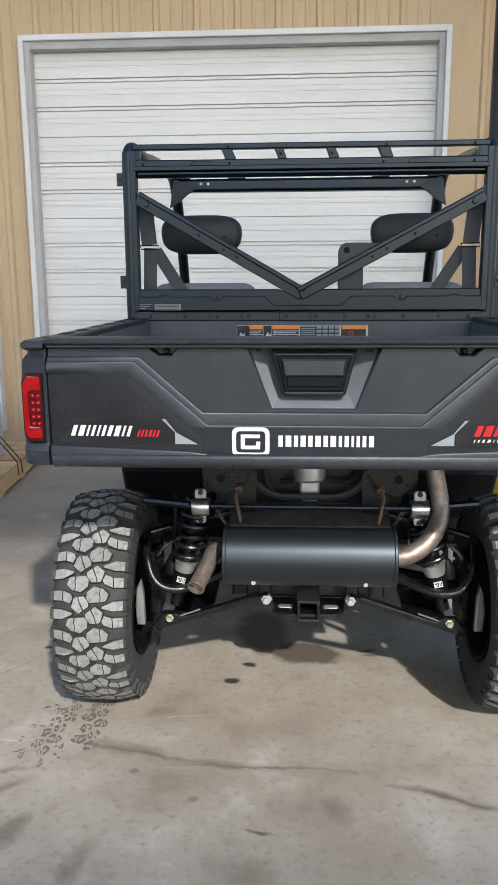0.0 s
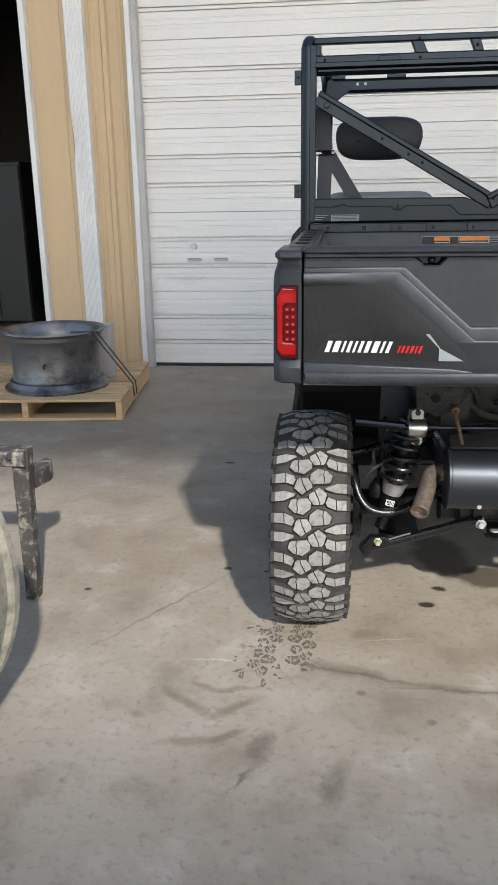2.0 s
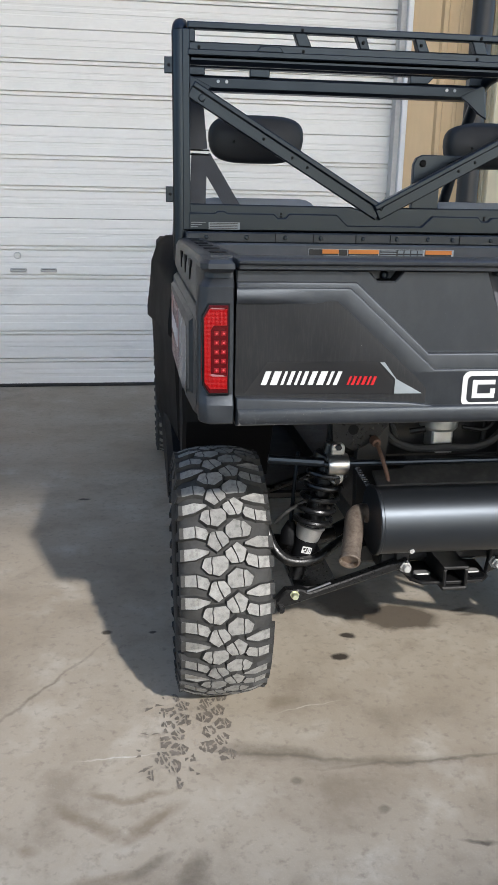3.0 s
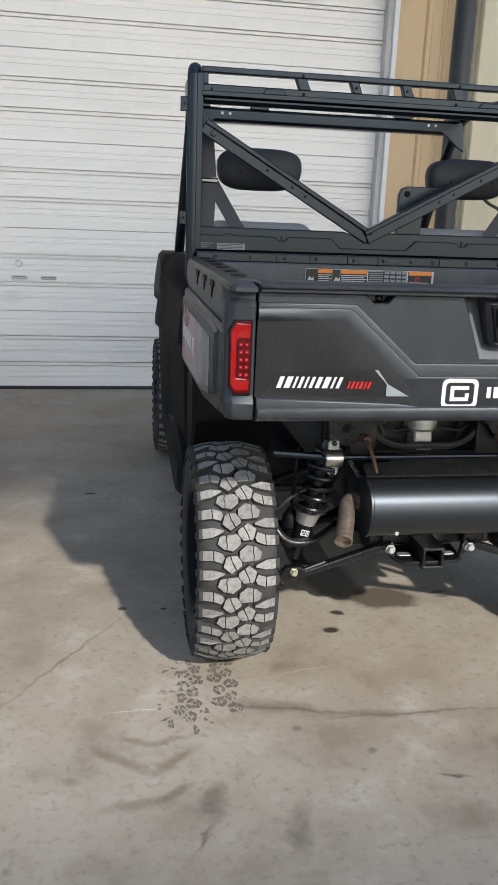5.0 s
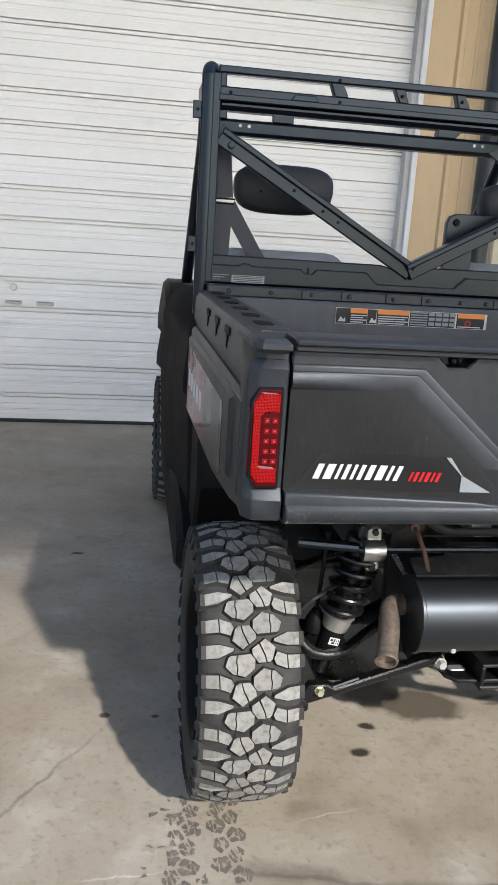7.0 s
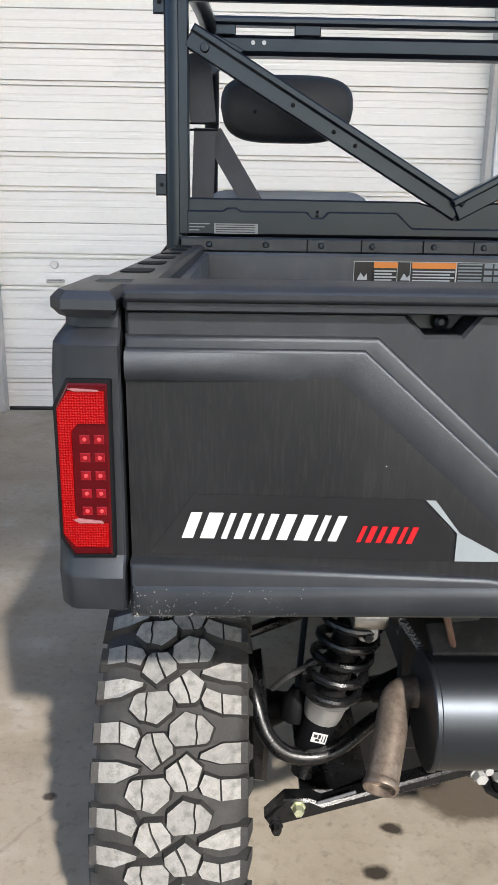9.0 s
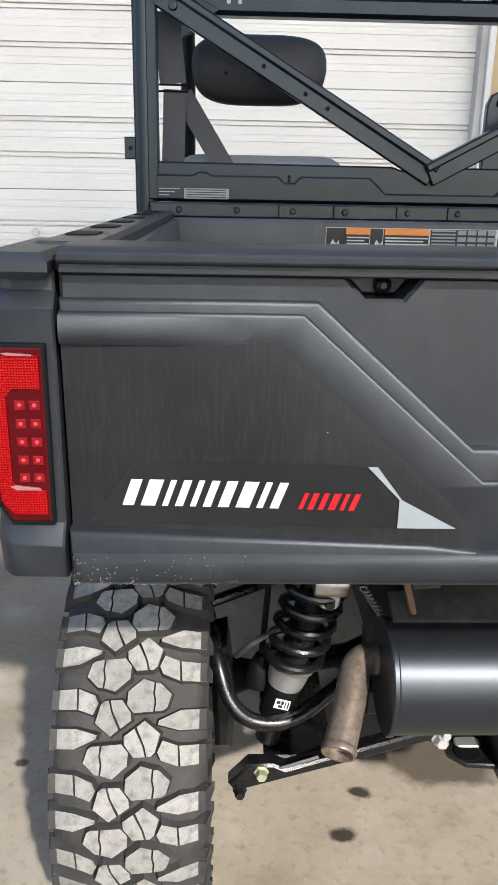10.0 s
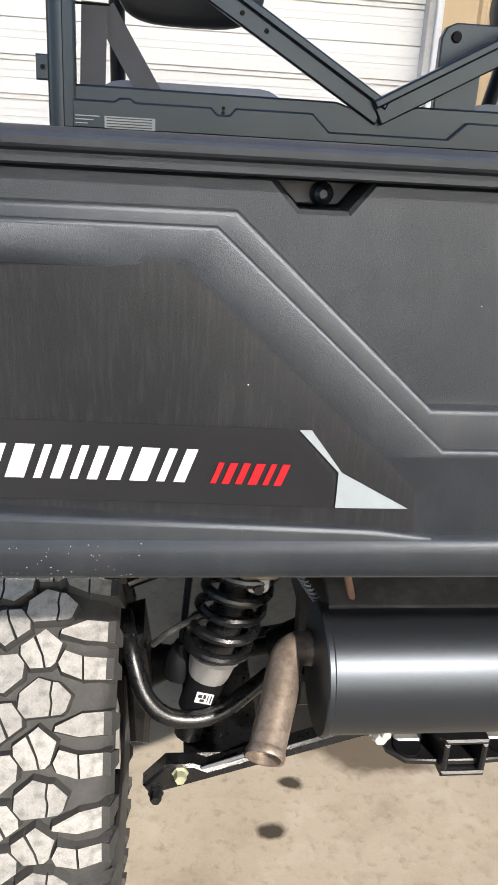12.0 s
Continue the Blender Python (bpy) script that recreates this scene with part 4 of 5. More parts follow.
    lamp.data = mesh_of("tail_lamp", bm, LENS_DARK, 28)
    # honeycomb reflector round three sides of the window
    bm = B()
    cee = [(0.6540, 0.9405), (0.6845, 0.9405), (0.6955, 0.954), (0.6960, 1.072), (0.6860, 1.0880), (0.6540, 1.0880), (0.6540, 1.0585), (0.6780, 1.0585), (0.6840, 1.0510), (0.6840, 0.9720), (0.6770, 0.9640), (0.6540, 0.9640)]
    prism(bm, [(s * x, z) for x, z in cee], 1.780, 1.7765, "y", 0.0006)
    prism(bm, [(1.787, 0.956), (1.787, 1.072), (1.815, 1.064), (1.842, 1.046), (1.842, 0.965), (1.815, 0.951)], s * 0.697, s * 0.7000, "x", 0.001)
    part("reflector", bm, LENS, lamp, "bright red honeycomb reflector")
    # pale strips paint a glint on two edges of the lens
    for z, d in ((1.0885, 0.0016), (0.9655, 0.0026)):
        bm = B()
        prism(bm, [(s * 0.658, z - d * 0.3), (s * 0.680, z - d * 0.3), (s * 0.686, z + d), (s * 0.681, z + d * 1.4), (s * 0.660, z + d * 0.5)], 1.778, 1.7755, "y", 0.0003)
        part("moulded_edge", bm, LENS_GLINT, lamp, "lens edge with a glint put into its pale colour")
    for k in range(5):
        for dx in (0.6600, 0.6730):
            bm = B()
            box(bm, s * dx - 0.0046, s * dx + 0.0046, 1.7782, 1.7795, 0.9715 + k * 0.0170, 0.9800 + k * 0.0170, 0.0008)
            n = len(bm.faces)
            lathe(bm, [(0, -0.0012), (0.0014, -0.001), (0.0021, 0.0), (0.0021, 0.0012)], (s * dx, 1.7782, 0.9757 + k * 0.0170), "y", 10, False)
            bm.faces.ensure_lookup_table()
            for f in bm.faces[n:]:
                f.material_index = 1
            part("diode", bm, [LED_BODY, LED], lamp)
    bm = B()
    prism(bm, offset(out, -0.0016)[1], 1.80, 1.7805, "y", 0.001)
    part("lamp_bezel", bm, DARK_PLASTIC, lamp)

# warning stickers on the box's front wall
YS = 2.9465
row = [(-0.264, 0.045, "pic"), (-0.222, 0.058, "warn"), (-0.164, 0.030, "pic"), (-0.134, 0.105, "warn"), (-0.027, 0.150, "table"), (0.128, 0.094, "warn2")]
sheet = sticker("warning_label", [(-0.268, 1.100), (-0.268, 1.148), (0.226, 1.148), (0.226, 1.100)], YS, WHITE_INK, cargo, "strip of black warning labels with orange headers and white outlines")
for x, w, kind in row:
    sticker("label_field", [(x - 0.003, 1.1012), (x - 0.003, 1.1468), (x + w - 0.0042, 1.1468), (x + w - 0.0042, 1.1012)], YS - 0.0004, BLACK_INK, sheet)
    if kind in ("warn", "warn2"):
        sticker("label_header", [(x, 1.133), (x, 1.1465), (x + w - 0.003, 1.1465), (x + w - 0.003, 1.133)], YS - 0.0009, ORANGE_INK, sheet)
        for k in range(4):
            z = 1.128 - k * 0.0068
            if kind == "warn" or k == 3:
                sticker("text_bar", [(x + 0.002, z - 0.0030), (x + 0.002, z), (x + w - 0.006 - (k % 2) * 0.01, z), (x + w - 0.006 - (k % 2) * 0.01, z - 0.0030)], YS - 0.0009, WHITE_INK, sheet)
        if kind == "warn2":
            bm = B()
            lathe(bm, [(0.006, 0), (0.010, 0), (0.010, 0.0004), (0.006, 0.0004)], (x + 0.035, YS - 0.0012, 1.117), "y", 20)
            part("prohibition_ring", bm, RED_INK, sheet)
    elif kind == "pic":
        sticker("picture_mark", [(x + 0.004, 1.106), (x + 0.012, 1.122), (x + 0.020, 1.112), (x + 0.026, 1.120), (x + 0.028, 1.106)], YS - 0.0009, WHITE_INK, sheet)
    else:
        for k in range(6):
            z = 1.1455 - k * 0.0074
            sticker("text_bar", [(x, z - 0.0035), (x, z), (x + 0.055, z), (x + 0.055, z - 0.0035)], YS - 0.0009, GREY_INK, sheet)
        for i in range(4):
            for k in range(3):
                xx, z = x + 0.060 + i * 0.023, 1.1455 - k * 0.0148
                sticker("table_cell", [(xx, z - 0.010), (xx, z), (xx + 0.019, z), (xx + 0.019, z - 0.010)], YS - 0.0009, GREY_INK, sheet)

# ---- cab frame behind the seats ----
cab = new("roll_frame")
cab.parent = car
YC = 3.03
for s in (-1, 1):
    bm = B()
    x = s * 0.678
    tube(bm, smooth_path([(x, YC, 0.95), (x, YC, 1.2), (x, YC, 1.73), (x, YC + 0.006, 1.776), (x * 0.995, YC + 0.03, 1.803), (x * 0.985, YC + 0.09, 1.806), (x * 0.975, 3.25, 1.797), (x * 0.965, 3.45, 1.810), (s * 0.630, 3.74, 1.800), (s * 0.622, 3.86, 1.70), (s * 0.628, 4.05, 1.45), (s * 0.640, 4.30, 1.08)], 5), 0.025, 14)
    part("hoop_tube", bm, POWDER, cab)
for s in (-1, 1):
    bm = B()
    box(bm, s * 0.660 - 0.012, s * 0.660 + 0.012, YC - 0.026, YC + 0.02, 1.20, 1.79, 0.003)
    part("window_jamb", bm, POWDER, cab)
    for z in (1.31, 1.69):
        bm = B()
        box(bm, min(s * 0.694, s * 0.726), max(s * 0.694, s * 0.726), YC - 0.004, YC + 0.004, z - 0.024, z + 0.024, 0.003)
        tab = part("hinge_tab", bm, POWDER, cab)
        bm = B()
        lathe(bm, [(0, -0.002), (0.005, -0.002), (0.005, 0.004)], (s * 0.712, YC - 0.005, z), "y", 10, False)
        part("bolt_hole", bm, DARK_PLASTIC, tab)

# pierced top beam: an outer sheet with trapezoid windows
YB = YC - 0.022
slots = [(-0.632, -0.632, -0.326, -0.310), (-0.287, -0.268, -0.130, -0.112), (-0.096, -0.082, 0.062, 0.076), (0.095, 0.113, 0.250, 0.268), (0.294, 0.310, 0.617, 0.617)]
zt, zb = 1.803, 1.768
bm = B()
box(bm, -0.655, 0.655, YB, YB + 0.03, zt, 1.824, 0.004)
box(bm, -0.655, 0.655, YB, YB + 0.03, 1.738, zb, 0.004)
# webs between the windows (top x pair, bottom x pair)
webs = [(-0.655, -0.632, -0.655, -0.632)]
for a, c in zip(slots, slots[1:]):
    webs.append((a[2], c[0], a[3], c[1]))
webs.append((0.617, 0.655, 0.617, 0.655))
for k, (t0, t1, b0, b1) in enumerate(webs):
    if 0 < k < 5 and t0 > t1:
        t0, t1 = t1, t0
    prism(bm, [(t0, zt + 0.002), (t1, zt + 0.002), (b1, zb - 0.002), (b0, zb - 0.002)], YB + 0.028, YB + 0.002, "y", 0.003)
beam = part("rear_beam", bm, POWDER, cab)
beam.location.z = -0.012
bm = B()
box(bm, -0.655, 0.655, YB + 0.010, YB + 0.045, 1.694, 1.724, 0.012)
part("cross_tube", bm, POWDER, cab)
bm = B()
for s in (-1, 1):
    prism(bm, [(s * 0.40 - 0.045, 1.744), (s * 0.40 + 0.045, 1.744), (s * 0.40 + 0.03, 1.762), (s * 0.40 - 0.03, 1.762)], YB + 0.004, YB - 0.006, "y", 0.003)
box(bm, -0.655, 0.655, YB - 0.008, YB + 0.004, 1.728, 1.746, 0.003)
part("beam_crease", bm, POWDER, beam)
for x, z in ((-0.30, 1.812), (-0.295, 1.752), (-0.105, 1.785), (0.084, 1.785), (0.272, 1.752), (0.28, 1.812), (-0.62, 1.752), (0.60, 1.752), (0.60, 1.812)):
    bm = B()
    lathe(bm, [(0, -0.003), (0.0045, -0.003), (0.0055, 0.002)], (x, YB - 0.0005, z), "y", 10, False)
    part("rivet", bm, DARK_PLASTIC, beam)

# lower panel with the stepped crease
bm = B()
top = [(-0.655, 1.196), (-0.655, 1.283), (-0.115, 1.281), (-0.095, 1.275), (-0.062, 1.268), (0.006, 1.268), (0.036, 1.276), (0.056, 1.281), (0.655, 1.283), (0.655, 1.196)]
prism(bm, top, YB + 0.035, YB + 0.006, "y", 0.004)
crease = [(-0.655, 1.200), (-0.655, 1.255), (-0.570, 1.255), (-0.560, 1.262), (-0.538, 1.262), (-0.528, 1.255), (-0.375, 1.255), (-0.362, 1.242), (-0.338, 1.242), (-0.325, 1.256), (-0.165, 1.256), (-0.128, 1.222), (0.128, 1.222), (0.165, 1.256), (0.325, 1.256), (0.338, 1.242), (0.362, 1.242), (0.375, 1.255), (0.528, 1.255), (0.538, 1.262), (0.560, 1.262), (0.570, 1.255), (0.655, 1.255), (0.655, 1.200)]
prism(bm, crease, YB + 0.02, YB - 0.006, "y", 0.004)
lowp = part("lower_panel", bm, POWDER, cab)
for x in (-0.35, 0.35):
    for z in (1.2465, 1.2375):
        bm = B()
        lathe(bm, [(0, -0.002), (0.0035, -0.002), (0.004, 0.002)], (x, YB + 0.0045, z + 0.008), "y", 8, False)
        part("hole", bm, DARK_PLASTIC, lowp)
sticker("label_plate", [(-0.590, 1.203), (-0.590, 1.226), (-0.488, 1.226), (-0.488, 1.203)], YB - 0.0068, GREY_INK, lowp, "small grey printed label")
for k in range(3):
    z = 1.2255 - k * 0.007
    sticker("text_bar", [(-0.648, z - 0.002), (-0.648, z), (-0.600 - k * 0.012, z), (-0.600 - k * 0.012, z - 0.002)], YB - 0.0068, GREY_INK, lowp)
for k in range(4):
    z = 1.2235 - k * 0.0052
    sticker("text_bar", [(-0.586, z - 0.002), (-0.586, z), (-0.495, z), (-0.495, z - 0.002)], YB - 0.0074, BLACK_INK, lowp)

# V brace: two pressed channels meeting at the panel
for s in (-1, 1):
    a, c = Vector((s * 0.646, 0, 1.6215)), Vector((s * -0.006 - 0.026, 0, 1.262))
    d = (c - a).normalized()
    n = Vector((d.z, 0, -d.x)) * (1 if s < 0 else -1)
    if n.z < 0:
        n = -n
    def quad(lo, hi, e0=0.0, e1=0.0):
        pts = [a + n * lo + d * e0, c + n * lo + d * e1, c + n * hi + d * e1, a + n * hi + d * e0]
        return [(p.x, p.z) for p in pts]
    bm = B()
    y0 = YB + (0.0 if s > 0 else 0.006)
    prism(bm, quad(-0.025, 0.012), y0 + 0.004, y0 - 0.010, "y", 0.003)
    prism(bm, quad(0.008, 0.026), y0 + 0.020, y0 - 0.020, "y", 0.004)
    br = part("brace", bm, POWDER, cab)
    for f in (0.055, 0.37, 0.52, 0.60):
        p = a + d * f * (c - a).length
        bm = B()
        r = 0.011 if f < 0.1 else 0.005
        lathe(bm, [(0, -0.010 if r > 0.01 else -0.003), (r * 0.8, -0.009 if r > 0.01 else -0.003), (r, 0.0), (r, 0.004)], (p.x, y0 - 0.010, p.z - 0.006), "y", 12, False)
        part("bolt", bm, POWDER if f < 0.1 else DARK_PLASTIC, br)

# front header of the roof
YF = 3.77
bm = B()
box(bm, -0.62, 0.62, YF - 0.02, YF + 0.05, 1.722, 1.780, 0.012)
hd = part("front_header", bm, POWDER, cab)
for s in (-1, 1):
    bm = B()
    prism(bm, [(s * 0.62, 1.785), (s * 0.515, 1.735), (s * 0.555, 1.710), (s * 0.600, 1.672), (s * 0.640, 1.650)], YF - 0.012, YF - 0.022, "y", 0.003)
    part("gusset", bm, POWDER, hd)
    for dx in (0.0, 0.034):
        bm = B()
        lathe(bm, [(0, -0.001), (0.0065, -0.001), (0.0065, 0.003)], (s * 0.475 + dx - 0.017, YF - 0.0205, 1.757), "y", 12, False)
        part("bolt_hole", bm, WHITE_INK, hd)
bm = B()
box(bm, -0.62, 0.62, YF - 0.02, YF + 0.03, 1.806, 1.832, 0.008)
part("roof_tube", bm, POWDER, cab)
for x0, x1 in ((-0.62, -0.545), (-0.365, -0.285), (0.30, 0.375), (0.555, 0.62)):
    bm = B()
    prism(bm, [(x0, 1.778), (x1, 1.778), (x1 + (0.03 if x1 < 0.5 and x1 > 0 else 0), 1.808), (x0, 1.808)], YF + 0.02, YF - 0.018, "y", 0.003)
    part("web", bm, POWDER, cab)

# ---- seats, belts, wheel ----
for s in (-1, 1):
    cx = s * 0.412
    seat = part("seat", B(), SEAT_GREY, car, "pale grey vinyl bucket seat")
    bm = B()
    prism(bm, rounded(0.46, 0.52, 0.07, 5, cx, 3.42), 0.80, 0.94, "z", 0.03, True)
    prism(bm, rounded(0.44, 0.40, 0.07, 5, cx, 1.105), 3.24, 3.125, "y", 0.03, True)
    seat.data = mesh_of("seat", bm, SEAT_GREY, 50)
    bm = B()
    egg = []
    for k in range(40):
        t = 2 * math.pi * k / 40
        c, sn = math.cos(t), math.sin(t)
        xx, zz = abs(c) ** 0.55 * math.copysign(1, c), abs(sn) ** 0.62 * math.copysign(1, sn)
        egg.append((s * 0.412 - 0.008 + 0.158 * xx * (1 - 0.07 * (zz < 0) * abs(zz)), 1.492 + 0.074 * zz))
    prism(bm, egg, 3.20, 3.115, "y", 0.016, True)
    hr = part("headrest", bm, VINYL, seat, sharp=60)
    for dx in (-0.085, 0.085):
        bm = B()
        lathe(bm, [(0, -0.003), (0.004, -0.003), (0.005, 0.003)], (s * 0.412 + dx, 3.1145, 1.482), "y", 10, False)
        part("button", bm, DARK_PLASTIC, seat)
    # belt: upper strap, guide loop, lower strap and shoulder strap
    belt = new("seat_belt")
    belt.parent = car
    bx = s * 0.618

    def ribbon(bm, p, q, w, th=0.003):
        p, q = Vector(p), Vector(q)
        d = (q - p).normalized()
        n = Vector((-d.z, 0, d.x))
        poly = [p + n * w, q + n * w, q - n * w, p - n * w]
        prism(bm, [(v.x, v.z) for v in poly], p.y, p.y - th, "y")
    bm = B()
    ribbon(bm, (s * 0.632, 3.085, 1.60), (bx, 3.085, 1.452), 0.030)
    part("upper_strap", bm, WEBBING, belt)
    bm = B()
    ribbon(bm, (bx - s * 0.004, 3.086, 1.440), (bx + s * 0.004, 3.086, 1.22), 0.026)
    part("lower_strap", bm, WEBBING, belt)
    bm = B()
    ribbon(bm, (bx - s * 0.02, 3.112, 1.432), (s * 0.465, 3.112, 1.22), 0.024)
    part("shoulder_strap", bm, WEBBING, belt)
    bm = B()
    loop = [(bx - 0.036, 3.083, 1.450), (bx + 0.036, 3.083, 1.450), (bx + 0.034, 3.083, 1.436), (bx - 0.034, 3.083, 1.436), (bx - 0.036, 3.083, 1.450)]
    tube(bm, loop, 0.0024, 8)
    part("belt_guide", bm, DARK_PLASTIC, belt, "black belt guide loop")
# black bracket plate between the seats
bm = B()
prism(bm, [(0.118, 1.22), (0.118, 1.425), (0.128, 1.447), (0.148, 1.456), (0.31, 1.456), (0.31, 1.440), (0.215, 1.380), (0.215, 1.22)], 3.12, 3.10, "y", 0.003)
pl = part("seat_bracket", bm, POWDER, car)
bm = B()
lathe(bm, [(0, -0.006), (0.010, -0.006), (0.012, 0.0), (0.012, 0.004)], (0.150, 3.0985, 1.428), "y", 12, False)
part("bolt", bm, DARK_PLASTIC, pl)
bm = B()
ring = [(-0.36 + 0.18 * math.cos(t), 3.80 + 0.09 * math.sin(t), 1.115 + 0.155 * math.sin(t)) for t in [2 * math.pi * k / 32 for k in range(33)]]
tube(bm, ring, 0.016, 8)
tube(bm, [(-0.36, 3.80, 1.115), (-0.36, 4.05, 1.0)], 0.03, 10)
part("steering_wheel", bm, VINYL, car)
bm = B()
prism(bm, [(3.98, 0.75), (3.98, 1.10), (4.15, 1.18), (4.45, 1.13), (5.0, 0.98), (5.1, 0.80), (5.05, 0.60), (4.2, 0.55)], -0.60, 0.60, "x", 0.03, True)
part("hood", bm, PLASTIC, car)
# rear cab side fenders, sills and front fenders, near-black to carry their shade
for s in (-1, 1):
    bm = B()
    rings = []
    for z, x, y0, y1 in ((0.31, 0.700, 3.06, 3.50), (0.38, 0.732, 3.02, 3.56), (0.50, 0.760, 3.00, 3.60), (0.84, 0.772, 2.99, 3.62), (0.86, 0.790, 2.99, 3.60), (0.90, 0.790, 2.99, 3.58), (1.00, 0.778, 2.99, 3.54), (1.08, 0.772, 2.99, 3.48), (1.14, 0.752, 3.00, 3.42), (1.175, 0.720, 3.02, 3.36)):
        ring = [(0.58, y0), (x - 0.085, y0), (x - 0.065, y0 + 0.02), (x - 0.012, y1 - 0.10), (x, y1 - 0.05), (x - 0.015, y1), (0.60, y1)]
        rings.append([bm.verts.new((s * px, py, z)) for px, py in ring])
    for r0, r1 in zip(rings, rings[1:]):
        for k in range(7):
            bm.faces.new((r0[k], r0[(k + 1) % 7], r1[(k + 1) % 7], r1[k]))
    bm.faces.new(rings[0]), bm.faces.new(rings[-1])
    part("cab_side", bm, DARK_PLASTIC, car)
    bm = B()
    prism(bm, [(2.76, 0.62), (2.80, 0.90), (3.00, 0.93), (3.00, 0.36), (2.88, 0.40)], s * 0.40, s * 0.690, "x", 0.012)
    part("rear_mudguard", bm, DARK_PLASTIC, car)
    bm = B()
    prism(bm, [(2.84, 0.33), (2.84, 0.43), (2.95, 0.47), (3.30, 0.52), (4.05, 0.48), (4.05, 0.30), (2.95, 0.28)], s * 0.42, s * 0.735, "x", 0.02)
    part("sill", bm, DARK_PLASTIC, car)
    bm = B()
    prism(bm, [(3.95, 0.84), (4.02, 1.02), (4.20, 1.13), (4.42, 1.14), (4.75, 1.03), (5.0, 0.92), (5.0, 0.82), (4.80, 0.86), (4.50, 0.90), (4.20, 0.85), (4.05, 0.78)], s * 0.50, s * 0.738, "x", 0.02)
    part("front_fender", bm, DARK_PLASTIC, car)
    bm = B()
    box(bm, min(s * 0.30, s * 0.66), max(s * 0.30, s * 0.66), 1.98, 2.62, 0.865, 0.898, 0.01)
    part("rear_fender_liner", bm, DARK_PLASTIC, car)

# ---- running gear ----
for s in (-1, 1):
    bm = B()
    x0, x1 = sorted((s * 0.14, s * 0.19))
    box(bm, x0, x1, 2.24, 4.4, 0.34, 0.40, 0.006)
    x0, x1 = sorted((s * 0.20, s * 0.25))
    box(bm, x0, x1, 2.36, 3.0, 0.80, 0.865, 0.006)
    prism(bm, [(s * 0.17, 0.40), (s * 0.24, 0.40), (s * 0.25, 0.86), (s * 0.16, 0.86)], 2.32, 2.36, "y", 0.004)
    part("chassis_rail", bm, DUSTY, car)
for nm, a in (("cross_member", (-0.24, 0.24, 2.30, 2.36, 0.33, 0.39)), ("bulkhead", (-0.30, 0.30, 2.42, 2.46, 0.60, 0.86)), ("skid_plate", (-0.40, 0.40, 2.9, 4.5, 0.30, 0.33))):
    bm = B()
    box(bm, *a, 0.008)
    part(nm, bm, DUSTY, car)
for s in (-1, 1):
    bm = B()
    poly = [(s * 0.170, 0.868), (s * 0.120, 0.820), (s * 0.205, 0.690), (s * 0.265, 0.660), (s * 0.325, 0.690), (s * 0.330, 0.790), (s * 0.290, 0.868)]
    prism(bm, poly, 2.30, 2.285, "y", 0.003)
    tp = part("shock_tower", bm, SPECKLED, car)
    for hx, hz, r in ((0.232, 0.765, 0.016), (0.270, 0.720, 0.014), (0.250, 0.815, 0.012)):
        bm = B()
        lathe(bm, [(0, 0), (r, 0), (r, 0.002)], (s * hx, 2.2838, hz), "y", 16, False)
        part("hole", bm, DARK_PLASTIC, tp)

# transmission housing and grey motor can between the towers
bm = B()
prism(bm, rounded(0.42, 0.24, 0.05, 5, 0.03, 0.72), 2.66, 2.44, "y", 0.03)
part("gearbox", bm, DARK_PLASTIC, car)
bm = B()
lathe(bm, [(0, 0.0), (0.046, 0.0), (0.053, 0.008), (0.053, 0.052), (0.049, 0.056), (0.049, 0.064), (0.054, 0.068), (0.054, 0.108), (0.046, 0.118), (0, 0.118)], (0.004, 2.395, 0.690), "z", 28, False)
box(bm, -0.028, 0.034, 2.355, 2.42, 0.640, 0.694, 0.006)
can = part("motor_housing", bm, ALUM, car, "pale grey cast housing")
bm = B()
box(bm, -0.020, 0.026, 2.338, 2.36, 0.634, 0.645, 0.002)
part("foot", bm, ALUM, can)
bm = B()
for s in (-1, 1):
    bm = B()
    tube(bm, smooth_path([(s * 0.24, 2.34, 0.84), (s * 0.17, 2.34, 0.70), (s * 0.10, 2.33, 0.655), (0, 2.33, 0.652)]), 0.011, 8)
    part("hose", bm, RUBBER, car)
    bm = B()
    tube(bm, smooth_path([(s * 0.10, 2.40, 0.86), (s * 0.14, 2.39, 0.74), (s * 0.12, 2.36, 0.66)]), 0.008, 8)
    part("hose", bm, RUBBER, car)
    bm = B()
    tube(bm, smooth_path([(s * 0.27, 2.26, 0.85), (s * 0.20, 2.25, 0.79), (s * 0.16, 2.27, 0.74)]), 0.007, 8)
    part("hose", bm, RUBBER, car)
bm = B()
tube(bm, smooth_path([(0.06, 2.36, 0.70), (0.12, 2.35, 0.695), (0.15, 2.36, 0.72)]), 0.006, 8)
part("fitting", bm, DUSTY, car)
bm = B()
tube(bm, smooth_path([(-0.09, 2.36, 0.69), (-0.05, 2.35, 0.70)]), 0.009, 8)
part("fitting", bm, DUSTY, car)

